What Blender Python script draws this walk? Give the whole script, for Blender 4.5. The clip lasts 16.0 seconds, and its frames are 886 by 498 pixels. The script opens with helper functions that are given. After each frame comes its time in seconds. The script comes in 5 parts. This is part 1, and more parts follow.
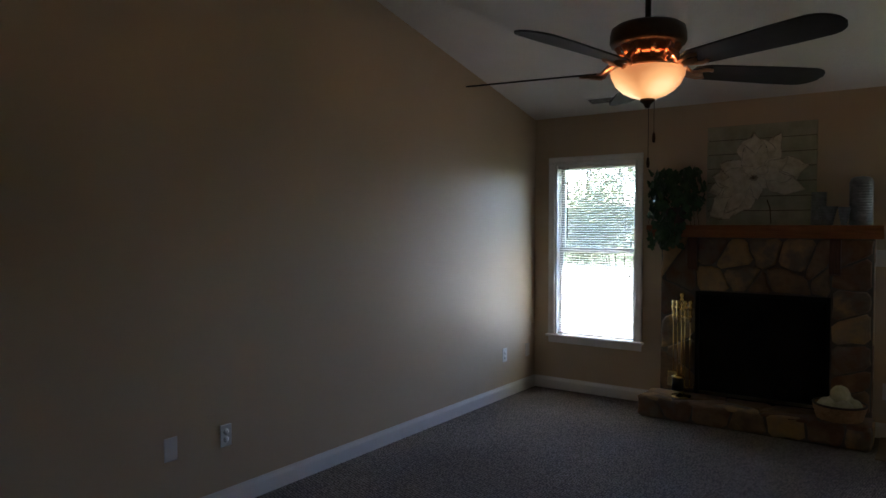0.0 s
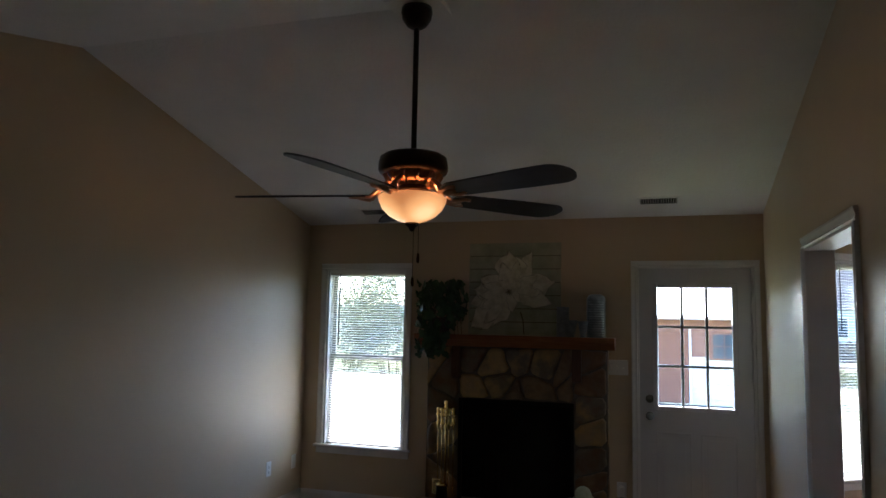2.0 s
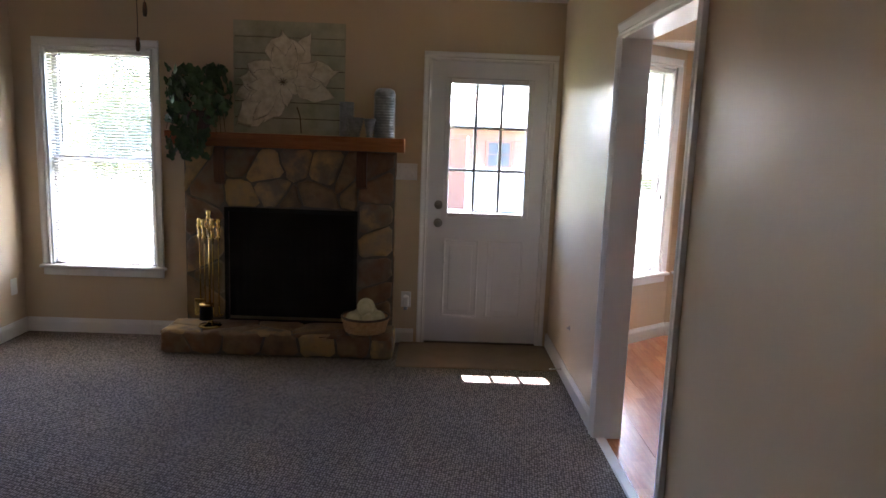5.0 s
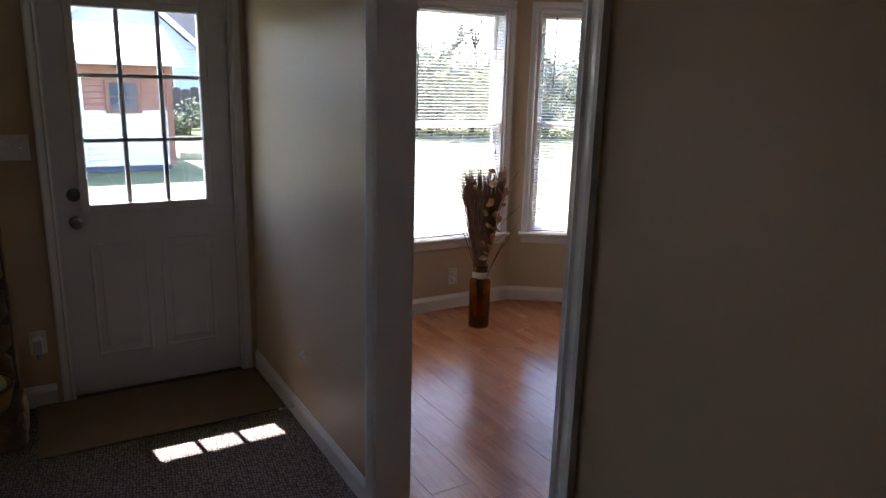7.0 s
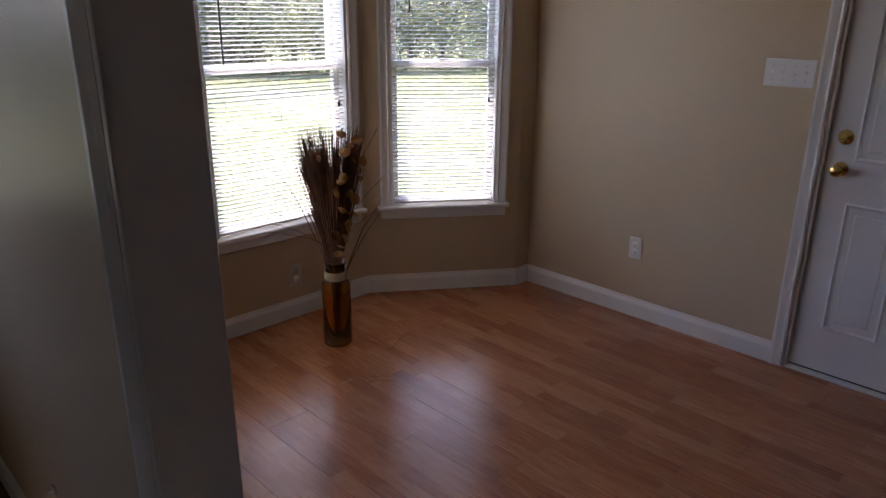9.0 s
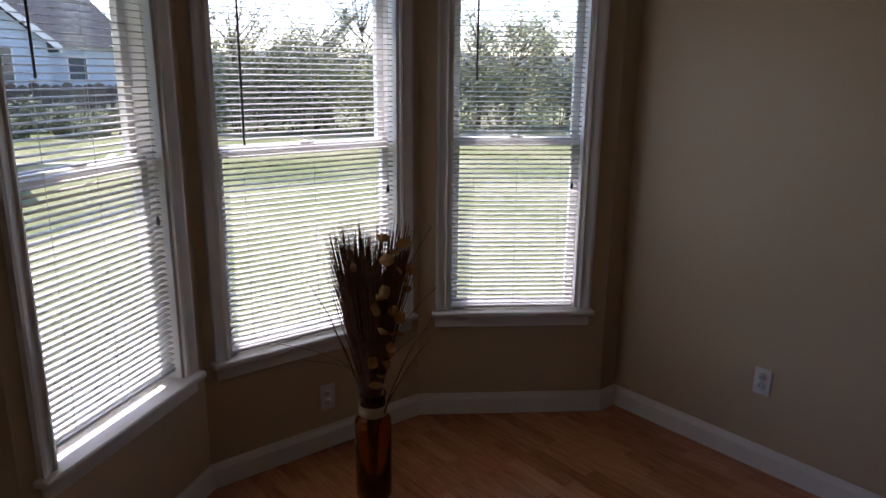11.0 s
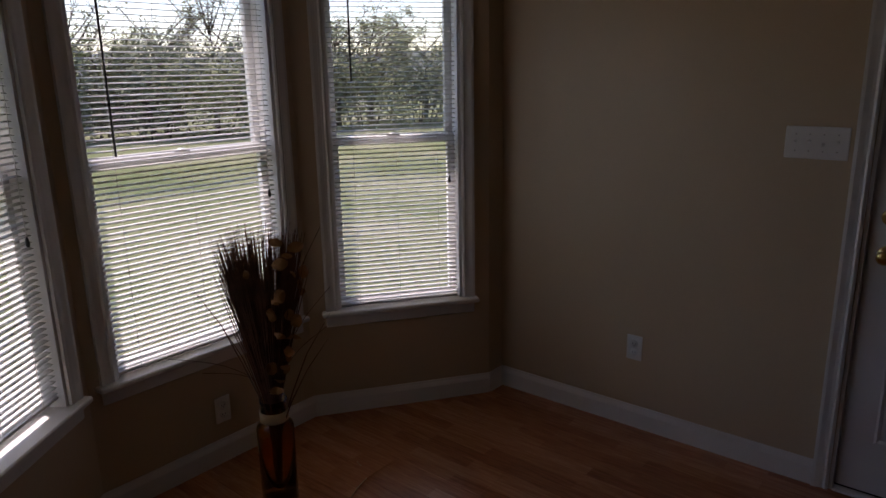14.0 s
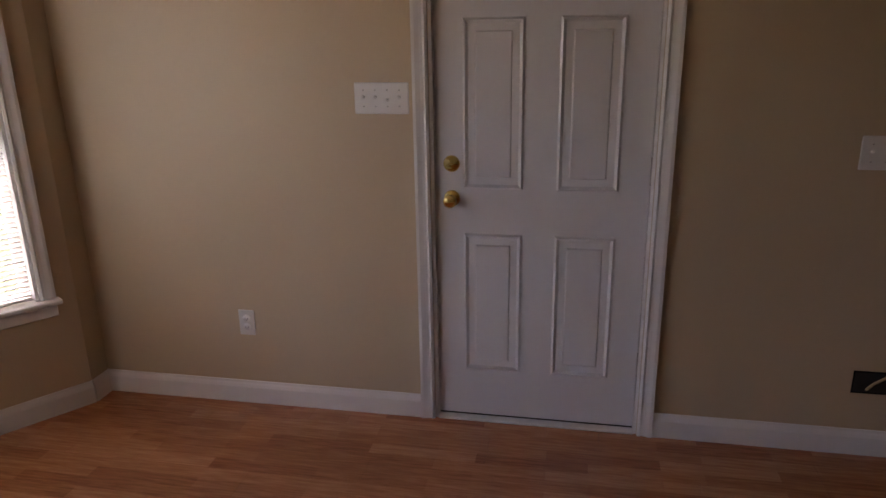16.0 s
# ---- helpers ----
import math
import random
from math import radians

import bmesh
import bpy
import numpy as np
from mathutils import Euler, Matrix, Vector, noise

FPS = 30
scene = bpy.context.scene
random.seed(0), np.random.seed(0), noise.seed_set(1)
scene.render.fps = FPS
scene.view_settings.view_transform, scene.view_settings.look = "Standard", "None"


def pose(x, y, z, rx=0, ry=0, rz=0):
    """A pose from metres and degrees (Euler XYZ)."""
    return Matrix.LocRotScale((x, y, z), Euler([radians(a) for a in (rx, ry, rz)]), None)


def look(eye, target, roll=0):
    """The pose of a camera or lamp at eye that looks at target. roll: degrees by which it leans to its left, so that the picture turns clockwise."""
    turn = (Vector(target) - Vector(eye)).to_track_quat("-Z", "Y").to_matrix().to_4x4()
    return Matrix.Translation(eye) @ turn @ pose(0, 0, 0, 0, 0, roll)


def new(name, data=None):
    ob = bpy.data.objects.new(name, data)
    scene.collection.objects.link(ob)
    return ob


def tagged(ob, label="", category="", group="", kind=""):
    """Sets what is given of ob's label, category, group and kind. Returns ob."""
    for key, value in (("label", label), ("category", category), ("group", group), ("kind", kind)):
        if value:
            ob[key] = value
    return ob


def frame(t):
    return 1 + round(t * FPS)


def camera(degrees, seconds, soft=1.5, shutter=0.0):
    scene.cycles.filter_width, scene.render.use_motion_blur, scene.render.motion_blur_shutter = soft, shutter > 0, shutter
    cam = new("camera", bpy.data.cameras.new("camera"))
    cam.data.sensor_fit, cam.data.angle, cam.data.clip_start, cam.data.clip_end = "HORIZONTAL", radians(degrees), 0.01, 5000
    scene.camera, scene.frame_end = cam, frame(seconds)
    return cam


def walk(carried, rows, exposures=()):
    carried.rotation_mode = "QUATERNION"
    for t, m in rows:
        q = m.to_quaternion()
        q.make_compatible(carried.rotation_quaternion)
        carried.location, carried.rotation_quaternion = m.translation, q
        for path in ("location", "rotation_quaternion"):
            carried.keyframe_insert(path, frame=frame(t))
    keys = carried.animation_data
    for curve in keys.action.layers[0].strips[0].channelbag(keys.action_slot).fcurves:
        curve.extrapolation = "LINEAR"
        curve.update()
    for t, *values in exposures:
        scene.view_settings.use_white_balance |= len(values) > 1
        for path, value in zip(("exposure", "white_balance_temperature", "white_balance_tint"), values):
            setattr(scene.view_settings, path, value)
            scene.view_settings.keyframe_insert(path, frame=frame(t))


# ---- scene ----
cam = camera(65.0, 16.0)
PATH = [
    (0, (0.123, -5.678, 1.489), (-1.039, -4.051, 1.417), -0.0),
    (0.5, (0.171, -5.752, 1.507), (-0.996, -4.131, 1.606), 1.6),
    (1, (0.168, -5.764, 1.522), (-0.938, -4.111, 1.741), 1.5),
    (1.5, (0.163, -5.712, 1.557), (-0.701, -3.926, 1.808), 1.1),
    (2, (0.162, -5.662, 1.578), (-0.434, -3.764, 1.787), 1.1),
    (2.5, (0.162, -5.656, 1.56), (-0.231, -3.695, 1.564), 0.7),
    (3, (0.164, -5.671, 1.504), (-0.149, -3.713, 1.246), 0.4),
    (5.5, (0.016, -4.644, 1.499), (0.139, -2.679, 1.143), 0.9),
    (6, (0.065, -4.315, 1.488), (0.277, -2.376, 1.049), -1.2),
    (6.5, (-0.027, -3.976, 1.532), (0.518, -2.117, 1.034), 1.3),
    (7, (-0.072, -3.662, 1.585), (0.918, -1.988, 1.118), 1.5),
    (7.5, (-0.036, -3.39, 1.546), (1.141, -1.87, 0.993), 0.9),
    (8, (0.138, -3.075, 1.549), (1.351, -1.606, 0.941), 0.7),
    (10.3, (0.95, -2.132, 1.554), (2.402, -0.91, 0.921), 0.5),
    (10.5, (0.986, -2.065, 1.577), (2.401, -0.796, 0.953), 0.7),
    (11, (1.077, -2.017, 1.593), (2.3, -0.512, 1.103), 0.6),
    (11.5, (1.106, -2.05, 1.622), (2.234, -0.417, 1.378), -0.3),
    (12, (1.111, -2.078, 1.643), (2.192, -0.396, 1.631), -1.0),
    (12.5, (1.109, -2.116, 1.656), (2.194, -0.447, 1.844), -0.4),
    (13, (1.113, -2.133, 1.66), (2.243, -0.487, 1.784), -0.3),
    (13.5, (1.082, -2.108, 1.642), (2.402, -0.622, 1.421), -2.3),
    (14, (0.973, -2.009, 1.609), (2.462, -0.771, 1.108), -1.0),
    (14.5, (0.932, -2.003, 1.585), (2.659, -1.157, 1.037), 0.6),
    (15, (1.012, -2.129, 1.565), (2.851, -1.56, 1.024), 0.1),
    (15.5, (1.077, -2.18, 1.585), (2.944, -1.756, 1.007), 0.9),
    (16, (1.202, -2.171, 1.56), (3.076, -1.802, 0.966), -1.0),
]
EXPOSURES = [(0.0, 3.58, 5750, 18), (1.0, 3.58, 5750, 18), (2.0, 3.43, 5750, 18), (3.0, 3.73, 5800, 19), (5.5, 4.85, 6170, 28), (6.0, 4.5, 6170, 28), (6.5, 3.75, 6170, 28),
             (7.0, 3.15, 6170, 28), (7.5, 2.95, 6170, 29), (8.0, 2.75, 6370, 31), (10.5, 2.18, 6160, 29), (11.0, 1.64, 6210, 28), (11.5, 1.3, 6210, 28), (12.5, 1.08, 6510, 31),
             (13.5, 0.83, 6510, 31), (14.0, 0.84, 6560, 31), (14.5, 1.03, 6620, 31), (15.0, 1.53, 7020, 34), (15.5, 2.33, 7220, 36), (16.0, 2.93, 7420, 37)]
walk(cam, [(t, look(eye, target, roll)) for t, eye, target, roll in PATH], EXPOSURES)

# ---- world and sun ----
world = bpy.data.worlds.new("sky")
scene.world = world
world.use_nodes = True
wn = world.node_tree.nodes
sky = wn.new("ShaderNodeTexSky")
sky.sky_type = "NISHITA"
sky.sun_disc = False
SUN_WAY = Vector((0.11, -0.71, -0.98)).normalized()
sky.sun_elevation = math.asin(-SUN_WAY.z)
sky.sun_rotation = math.atan2(-SUN_WAY.x, -SUN_WAY.y)
sky.dust_density = 0.4
wn["Background"].inputs["Strength"].default_value = 0.15
world.node_tree.links.new(sky.outputs["Color"], wn["Background"].inputs["Color"])
sun_lamp = bpy.data.lights.new("sun", "SUN")
sun_lamp.energy, sun_lamp.angle, sun_lamp.color = 4.5, radians(0.53), (1.0, 0.95, 0.87)
sun_ob = new("sun", sun_lamp)
sun_ob.matrix_world = look((0, 0, 30), Vector((0, 0, 30)) + SUN_WAY)


# ---- materials ----
def mat(name, color, rough=0.5, metal=0.0, spec=0.5):
    m = bpy.data.materials.new(name)
    m.use_nodes = True
    b = m.node_tree.nodes["Principled BSDF"]
    b.inputs["Base Color"].default_value = (*color, 1)
    b.inputs["Roughness"].default_value = rough
    b.inputs["Metallic"].default_value = metal
    b.inputs["Specular IOR Level"].default_value = spec
    return m


def node(m, kind, **values):
    n = m.node_tree.nodes.new(kind)
    for key, v in values.items():
        n.inputs[key.replace("_", " ")].default_value = v
    return n


def link(m, a, b):
    m.node_tree.links.new(a, b)


def bsdf(m):
    return m.node_tree.nodes["Principled BSDF"]


def coords(m, scale=(1, 1, 1), turn=(0, 0, 0), world_space=True):
    if world_space:
        src = m.node_tree.nodes.new("ShaderNodeNewGeometry").outputs["Position"]
    else:
        src = m.node_tree.nodes.new("ShaderNodeTexCoord").outputs["Object"]
    mp = m.node_tree.nodes.new("ShaderNodeMapping")
    mp.inputs["Scale"].default_value = scale
    mp.inputs["Rotation"].default_value = turn
    link(m, src, mp.inputs["Vector"])
    return mp.outputs["Vector"]


def ramp(m, fac, stops):
    r = m.node_tree.nodes.new("ShaderNodeValToRGB")
    while len(r.color_ramp.elements) < len(stops):
        r.color_ramp.elements.new(0.5)
    for e, (p, c) in zip(r.color_ramp.elements, stops):
        e.position, e.color = p, (*c, 1) if len(c) == 3 else c
    link(m, fac, r.inputs["Fac"])
    return r.outputs["Color"]


def noise_tex(m, vec, scale, detail=4.0, rough=0.55):
    n = m.node_tree.nodes.new("ShaderNodeTexNoise")
    n.inputs["Scale"].default_value, n.inputs["Detail"].default_value, n.inputs["Roughness"].default_value = scale, detail, rough
    link(m, vec, n.inputs["Vector"])
    return n.outputs["Fac"]


def bump(m, height, strength=0.3, distance=0.01):
    b = m.node_tree.nodes.new("ShaderNodeBump")
    b.inputs["Strength"].default_value, b.inputs["Distance"].default_value = strength, distance
    link(m, height, b.inputs["Height"])
    link(m, b.outputs["Normal"], bsdf(m).inputs["Normal"])
    return b


def mottled(name, a, b, scale, rough=0.6, bump_scale=200.0, bump_strength=0.15, metal=0.0, spec=0.5, dist=0.003):
    """Paint, plaster, stone: two tones in large soft patches, with a fine relief."""
    m = mat(name, a, rough, metal, spec)
    v = coords(m)
    big = noise_tex(m, v, scale, 3)
    link(m, ramp(m, big, [(0.3, a), (0.7, b)]), bsdf(m).inputs["Base Color"])
    fine = noise_tex(m, v, bump_scale, 3)
    bump(m, fine, bump_strength, dist)
    return m


M_WALL = mottled("beige_paint", (0.545, 0.428, 0.284), (0.58, 0.456, 0.305), 1.3, 0.43, 260, 0.12, spec=0.5)
M_CEIL = mottled("ceiling_texture", (0.74, 0.72, 0.69), (0.80, 0.78, 0.75), 2.0, 0.9, 45, 0.7, dist=0.008)
M_TRIM = mottled("white_trim_paint", (0.74, 0.73, 0.71), (0.79, 0.78, 0.76), 4.0, 0.35, 60, 0.05)
M_DOOR = mottled("door_paint", (0.66, 0.66, 0.67), (0.70, 0.70, 0.71), 3.0, 0.38, 90, 0.05)
M_PLATE = mat("white_plastic", (0.75, 0.74, 0.71), 0.35)
M_SLOT = mat("dark_slot", (0.02, 0.02, 0.02), 0.6)
M_VINYL = mottled("white_vinyl", (0.78, 0.78, 0.78), (0.82, 0.82, 0.82), 6.0, 0.35, 80, 0.02)
M_BRASS = mottled("polished_brass", (0.70, 0.50, 0.16), (0.78, 0.58, 0.22), 18.0, 0.2, 120, 0.04, metal=1.0)
M_NICKEL = mottled("satin_nickel", (0.45, 0.44, 0.42), (0.52, 0.50, 0.47), 20.0, 0.32, 150, 0.05, metal=1.0)
M_PEWTER = mottled("dull_pewter", (0.17, 0.16, 0.15), (0.24, 0.23, 0.21), 20.0, 0.35, 150, 0.05, metal=1.0)
M_BRONZE = mottled("dark_bronze", (0.030, 0.020, 0.015), (0.055, 0.035, 0.024), 25.0, 0.38, 160, 0.1, metal=0.7)
M_COPPER = mottled("copper_bronze", (0.52, 0.27, 0.16), (0.62, 0.34, 0.21), 25.0, 0.3, 160, 0.06, metal=1.0)
M_STEEL = mottled("galvanised_tin", (0.20, 0.225, 0.24), (0.33, 0.36, 0.38), 30.0, 0.3, 90, 0.08, metal=0.9)
M_SOOT = mottled("sooty_firebrick", (0.008, 0.007, 0.006), (0.016, 0.014, 0.012), 6.0, 0.95, 60, 0.4, spec=0.1)
M_BLACK = mottled("black_iron", (0.010, 0.010, 0.010), (0.016, 0.016, 0.016), 12.0, 0.75, 150, 0.2, spec=0.15)
M_MORTAR = mottled("dark_mortar", (0.10, 0.087, 0.072), (0.165, 0.145, 0.12), 9.0, 0.95, 90, 0.7, dist=0.006)
M_RUG = mottled("entry_mat", (0.19, 0.128, 0.088), (0.23, 0.16, 0.11), 5.0, 0.97, 320, 0.6, dist=0.004)
M_TWINE = mottled("jute_band", (0.40, 0.29, 0.15), (0.48, 0.36, 0.2), 30.0, 0.9, 500, 0.6)
M_STALK = mottled("dry_stalks", (0.085, 0.036, 0.018), (0.19, 0.075, 0.032), 22.0, 0.85, 90, 0.2)
M_PETAL = mottled("dried_petals", (0.34, 0.145, 0.042), (0.50, 0.27, 0.10), 18.0, 0.8, 90, 0.2)
M_WICKER = mottled("wicker", (0.30, 0.16, 0.07), (0.44, 0.26, 0.13), 40.0, 0.65, 200, 0.4)
M_BALL = mottled("pale_green_balls", (0.44, 0.44, 0.27), (0.60, 0.58, 0.40), 26.0, 0.75, 110, 0.6)
M_LEAF = mottled("ivy_leaf", (0.028, 0.078, 0.028), (0.065, 0.14, 0.05), 14.0, 0.42, 80, 0.1)
M_POT = mottled("dark_pot", (0.05, 0.035, 0.025), (0.08, 0.055, 0.04), 14.0, 0.6, 80, 0.2)
M_BOARD = mottled("whitewashed_board", (0.31, 0.32, 0.22), (0.45, 0.45, 0.33), 9.0, 0.8, 60, 0.3)
M_OUTLINE = mottled("dark_painted_outline", (0.31, 0.28, 0.20), (0.46, 0.42, 0.31), 25.0, 0.8, 80, 0.2)
M_BLOOM = mottled("painted_bloom", (0.66, 0.62, 0.51), (0.80, 0.77, 0.67), 12.0, 0.75, 60, 0.3)
# brush strokes on the bloom
bv = coords(M_BLOOM, (1, 1, 1), world_space=True)
strokes = noise_tex(M_BLOOM, bv, 16.0, 5, 0.6)
link(M_BLOOM, ramp(M_BLOOM, strokes, [(0.30, (0.50, 0.455, 0.31)), (0.50, (0.68, 0.635, 0.485)), (0.68, (0.80, 0.76, 0.62))]), bsdf(M_BLOOM).inputs["Base Color"])
M_STEM = mat("painted_stem", (0.12, 0.085, 0.05), 0.8)
M_CORD = mat("white_cord", (0.7, 0.7, 0.68), 0.7)
M_WAND = mat("smoked_wand", (0.10, 0.11, 0.10), 0.25)
M_TASSEL = mat("dark_tassel", (0.06, 0.06, 0.06), 0.5)


def wood(name, dark, light, stretch=(14, 1.2, 14), rough=0.4, scale=6.0, local=False):
    m = mat(name, dark, rough)
    v = coords(m, stretch, world_space=not local)
    g = noise_tex(m, v, scale, 6, 0.6)
    info = m.node_tree.nodes.new("ShaderNodeObjectInfo")
    mixf = m.node_tree.nodes.new("ShaderNodeMath")
    mixf.operation = "MULTIPLY_ADD"
    mixf.inputs[1].default_value, mixf.inputs[2].default_value = 0.16, -0.08
    link(m, info.outputs["Random"], mixf.inputs[0])
    add = m.node_tree.nodes.new("ShaderNodeMath")
    link(m, g, add.inputs[0])
    link(m, mixf.outputs[0], add.inputs[1])
    link(m, ramp(m, add.outputs[0], [(0.28, dark), (0.68, light)]), bsdf(m).inputs["Base Color"])
    bump(m, g, 0.08, 0.002)
    return m


M_MANTEL = wood("orange_pine", (0.26, 0.085, 0.024), (0.38, 0.145, 0.045), (1.2, 14, 14), 0.35)
M_CORBEL = wood("dark_stained_pine", (0.070, 0.028, 0.013), (0.125, 0.052, 0.024), (14, 14, 1.2), 0.45)
M_FANWOOD = wood("dark_blade_wood", (0.010, 0.0065, 0.005), (0.022, 0.014, 0.010), (3, 3, 3), 0.75)
M_SHEDDOOR = wood("red_brown_board", (0.17, 0.075, 0.05), (0.25, 0.12, 0.085), (9, 9, 1), 0.8)
M_FENCE = wood("weathered_fence", (0.05, 0.04, 0.035), (0.10, 0.085, 0.07), (12, 12, 1), 0.9)
M_BARK = wood("bark", (0.06, 0.045, 0.033), (0.13, 0.10, 0.075), (8, 8, 2), 0.95)

# laminate: three narrow strips to a board, each with its own tone
M_LAM = mat("laminate_floor", (0.3, 0.12, 0.05), 0.30)
lv = coords(M_LAM)
sep = M_LAM.node_tree.nodes.new("ShaderNodeSeparateXYZ")
link(M_LAM, lv, sep.inputs[0])
swap = M_LAM.node_tree.nodes.new("ShaderNodeCombineXYZ")
link(M_LAM, sep.outputs["Y"], swap.inputs["X"])
link(M_LAM, sep.outputs["X"], swap.inputs["Y"])
bt = M_LAM.node_tree.nodes.new("ShaderNodeTexBrick")
for key, v in (("Scale", 1.0), ("Mortar Size", 0.0006), ("Brick Width", 0.42), ("Row Height", 0.064), ("Color1", (0, 0, 0, 1)), ("Color2", (1, 1, 1, 1)), ("Mortar", (0.1, 0.1, 0.1, 1))):
    bt.inputs[key].default_value = v
bt.offset, bt.offset_frequency = 0.37, 2
link(M_LAM, swap.outputs[0], bt.inputs["Vector"])
grain_v = coords(M_LAM, (22, 1.6, 1))
gr = noise_tex(M_LAM, grain_v, 4.0, 7, 0.62)
mx = M_LAM.node_tree.nodes.new("ShaderNodeMath")
mx.operation = "MULTIPLY_ADD"
mx.inputs[1].default_value = 0.23
link(M_LAM, bt.outputs["Color"], mx.inputs[0])
sc = M_LAM.node_tree.nodes.new("ShaderNodeMath")
sc.operation = "MULTIPLY"
sc.inputs[1].default_value = 0.7
link(M_LAM, gr, sc.inputs[0])
link(M_LAM, sc.outputs[0], mx.inputs[2])
link(M_LAM, ramp(M_LAM, mx.outputs[0], [(0.26, (0.27, 0.100, 0.044)), (0.46, (0.43, 0.175, 0.080)), (0.66, (0.56, 0.270, 0.135))]), bsdf(M_LAM).inputs["Base Color"])
bump(M_LAM, gr, 0.05, 0.001)
rgh = M_LAM.node_tree.nodes.new("ShaderNodeMapRange")
rgh.inputs["To Min"].default_value, rgh.inputs["To Max"].default_value = 0.19, 0.30
link(M_LAM, noise_tex(M_LAM, lv, 3.0, 3), rgh.inputs["Value"])
link(M_LAM, rgh.outputs[0], bsdf(M_LAM).inputs["Roughness"])

# woven loop carpet: short rows of loops at a slant
M_CARPET = mat("loop_carpet", (0.12, 0.1, 0.085), 0.97, spec=0.15)
cv = coords(M_CARPET)
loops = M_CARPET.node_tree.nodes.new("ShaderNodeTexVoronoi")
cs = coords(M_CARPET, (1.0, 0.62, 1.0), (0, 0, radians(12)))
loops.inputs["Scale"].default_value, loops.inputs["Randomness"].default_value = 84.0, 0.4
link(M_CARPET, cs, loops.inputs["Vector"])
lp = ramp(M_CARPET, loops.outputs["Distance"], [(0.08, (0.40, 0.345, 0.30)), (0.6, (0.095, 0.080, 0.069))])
patch = noise_tex(M_CARPET, cv, 1.6, 4)
tone = ramp(M_CARPET, patch, [(0.3, (0.82, 0.80, 0.78)), (0.7, (1.0, 1.0, 1.0))])
mul = M_CARPET.node_tree.nodes.new("ShaderNodeMix")
mul.data_type, mul.blend_type = "RGBA", "MULTIPLY"
mul.inputs["Factor"].default_value = 1.0
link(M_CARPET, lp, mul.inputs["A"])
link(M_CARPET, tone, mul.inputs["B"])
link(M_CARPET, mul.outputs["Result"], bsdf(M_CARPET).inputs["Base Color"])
inv = M_CARPET.node_tree.nodes.new("ShaderNodeMath")
inv.operation, inv.inputs[0].default_value = "SUBTRACT", 1.0
link(M_CARPET, loops.outputs["Distance"], inv.inputs[1])
bump(M_CARPET, inv.outputs[0], 0.9, 0.006)

# field stone, a tone of its own for each stone
M_STONE = mat("field_stone", (0.3, 0.25, 0.18), 0.75)
sv = coords(M_STONE)
oi = M_STONE.node_tree.nodes.new("ShaderNodeObjectInfo")
st1 = noise_tex(M_STONE, sv, 7.0, 5)
sadd = M_STONE.node_tree.nodes.new("ShaderNodeMath")
sadd.operation = "MULTIPLY_ADD"
sadd.inputs[1].default_value = 0.55
link(M_STONE, oi.outputs["Random"], sadd.inputs[0])
smul = M_STONE.node_tree.nodes.new("ShaderNodeMath")
smul.operation, smul.inputs[1].default_value = "MULTIPLY", 0.55
link(M_STONE, st1, smul.inputs[0])
link(M_STONE, smul.outputs[0], sadd.inputs[2])
link(M_STONE, ramp(M_STONE, sadd.outputs[0], [(0.22, (0.095, 0.070, 0.050)), (0.38, (0.24, 0.155, 0.088)), (0.50, (0.165, 0.085, 0.046)), (0.62, (0.175, 0.138, 0.100)), (0.74, (0.42, 0.275, 0.120)), (0.88, (0.27, 0.215, 0.150))]), bsdf(M_STONE).inputs["Base Color"])
bump(M_STONE, noise_tex(M_STONE, sv, 38.0, 6), 0.55, 0.012)


def glass(name, tint=(1, 1, 1), gloss=0.06):
    m = bpy.data.materials.new(name)
    m.use_nodes = True
    t = m.node_tree
    t.nodes.remove(t.nodes["Principled BSDF"])
    tr, gl, mixer = t.nodes.new("ShaderNodeBsdfTransparent"), t.nodes.new("ShaderNodeBsdfGlossy"), t.nodes.new("ShaderNodeMixShader")
    tr.inputs["Color"].default_value = (*tint, 1)
    gl.inputs["Roughness"].default_value = 0.02
    mixer.inputs[0].default_value = gloss
    t.links.new(tr.outputs[0], mixer.inputs[1])
    t.links.new(gl.outputs[0], mixer.inputs[2])
    t.links.new(mixer.outputs[0], t.nodes["Material Output"].inputs["Surface"])
    return m


M_GLASS = glass("window_glass", (0.96, 0.98, 0.97), 0.05)
M_AMBER = mat("amber_glass", (0.78, 0.43, 0.10), 0.04)
bsdf(M_AMBER).inputs["Transmission Weight"].default_value = 0.97
bsdf(M_AMBER).inputs["IOR"].default_value = 1.35


def translucent(name, color, amount):
    m = mat(name, color, 0.45)
    t = m.node_tree
    tl, mixer = t.nodes.new("ShaderNodeBsdfTranslucent"), t.nodes.new("ShaderNodeMixShader")
    tl.inputs["Color"].default_value = (*color, 1)
    mixer.inputs[0].default_value = amount
    t.links.new(bsdf(m).outputs[0], mixer.inputs[1])
    t.links.new(tl.outputs[0], mixer.inputs[2])
    t.links.new(mixer.outputs[0], t.nodes["Material Output"].inputs["Surface"])
    return m


M_SLAT = translucent("blind_slat", (0.78, 0.78, 0.76), 0.25)


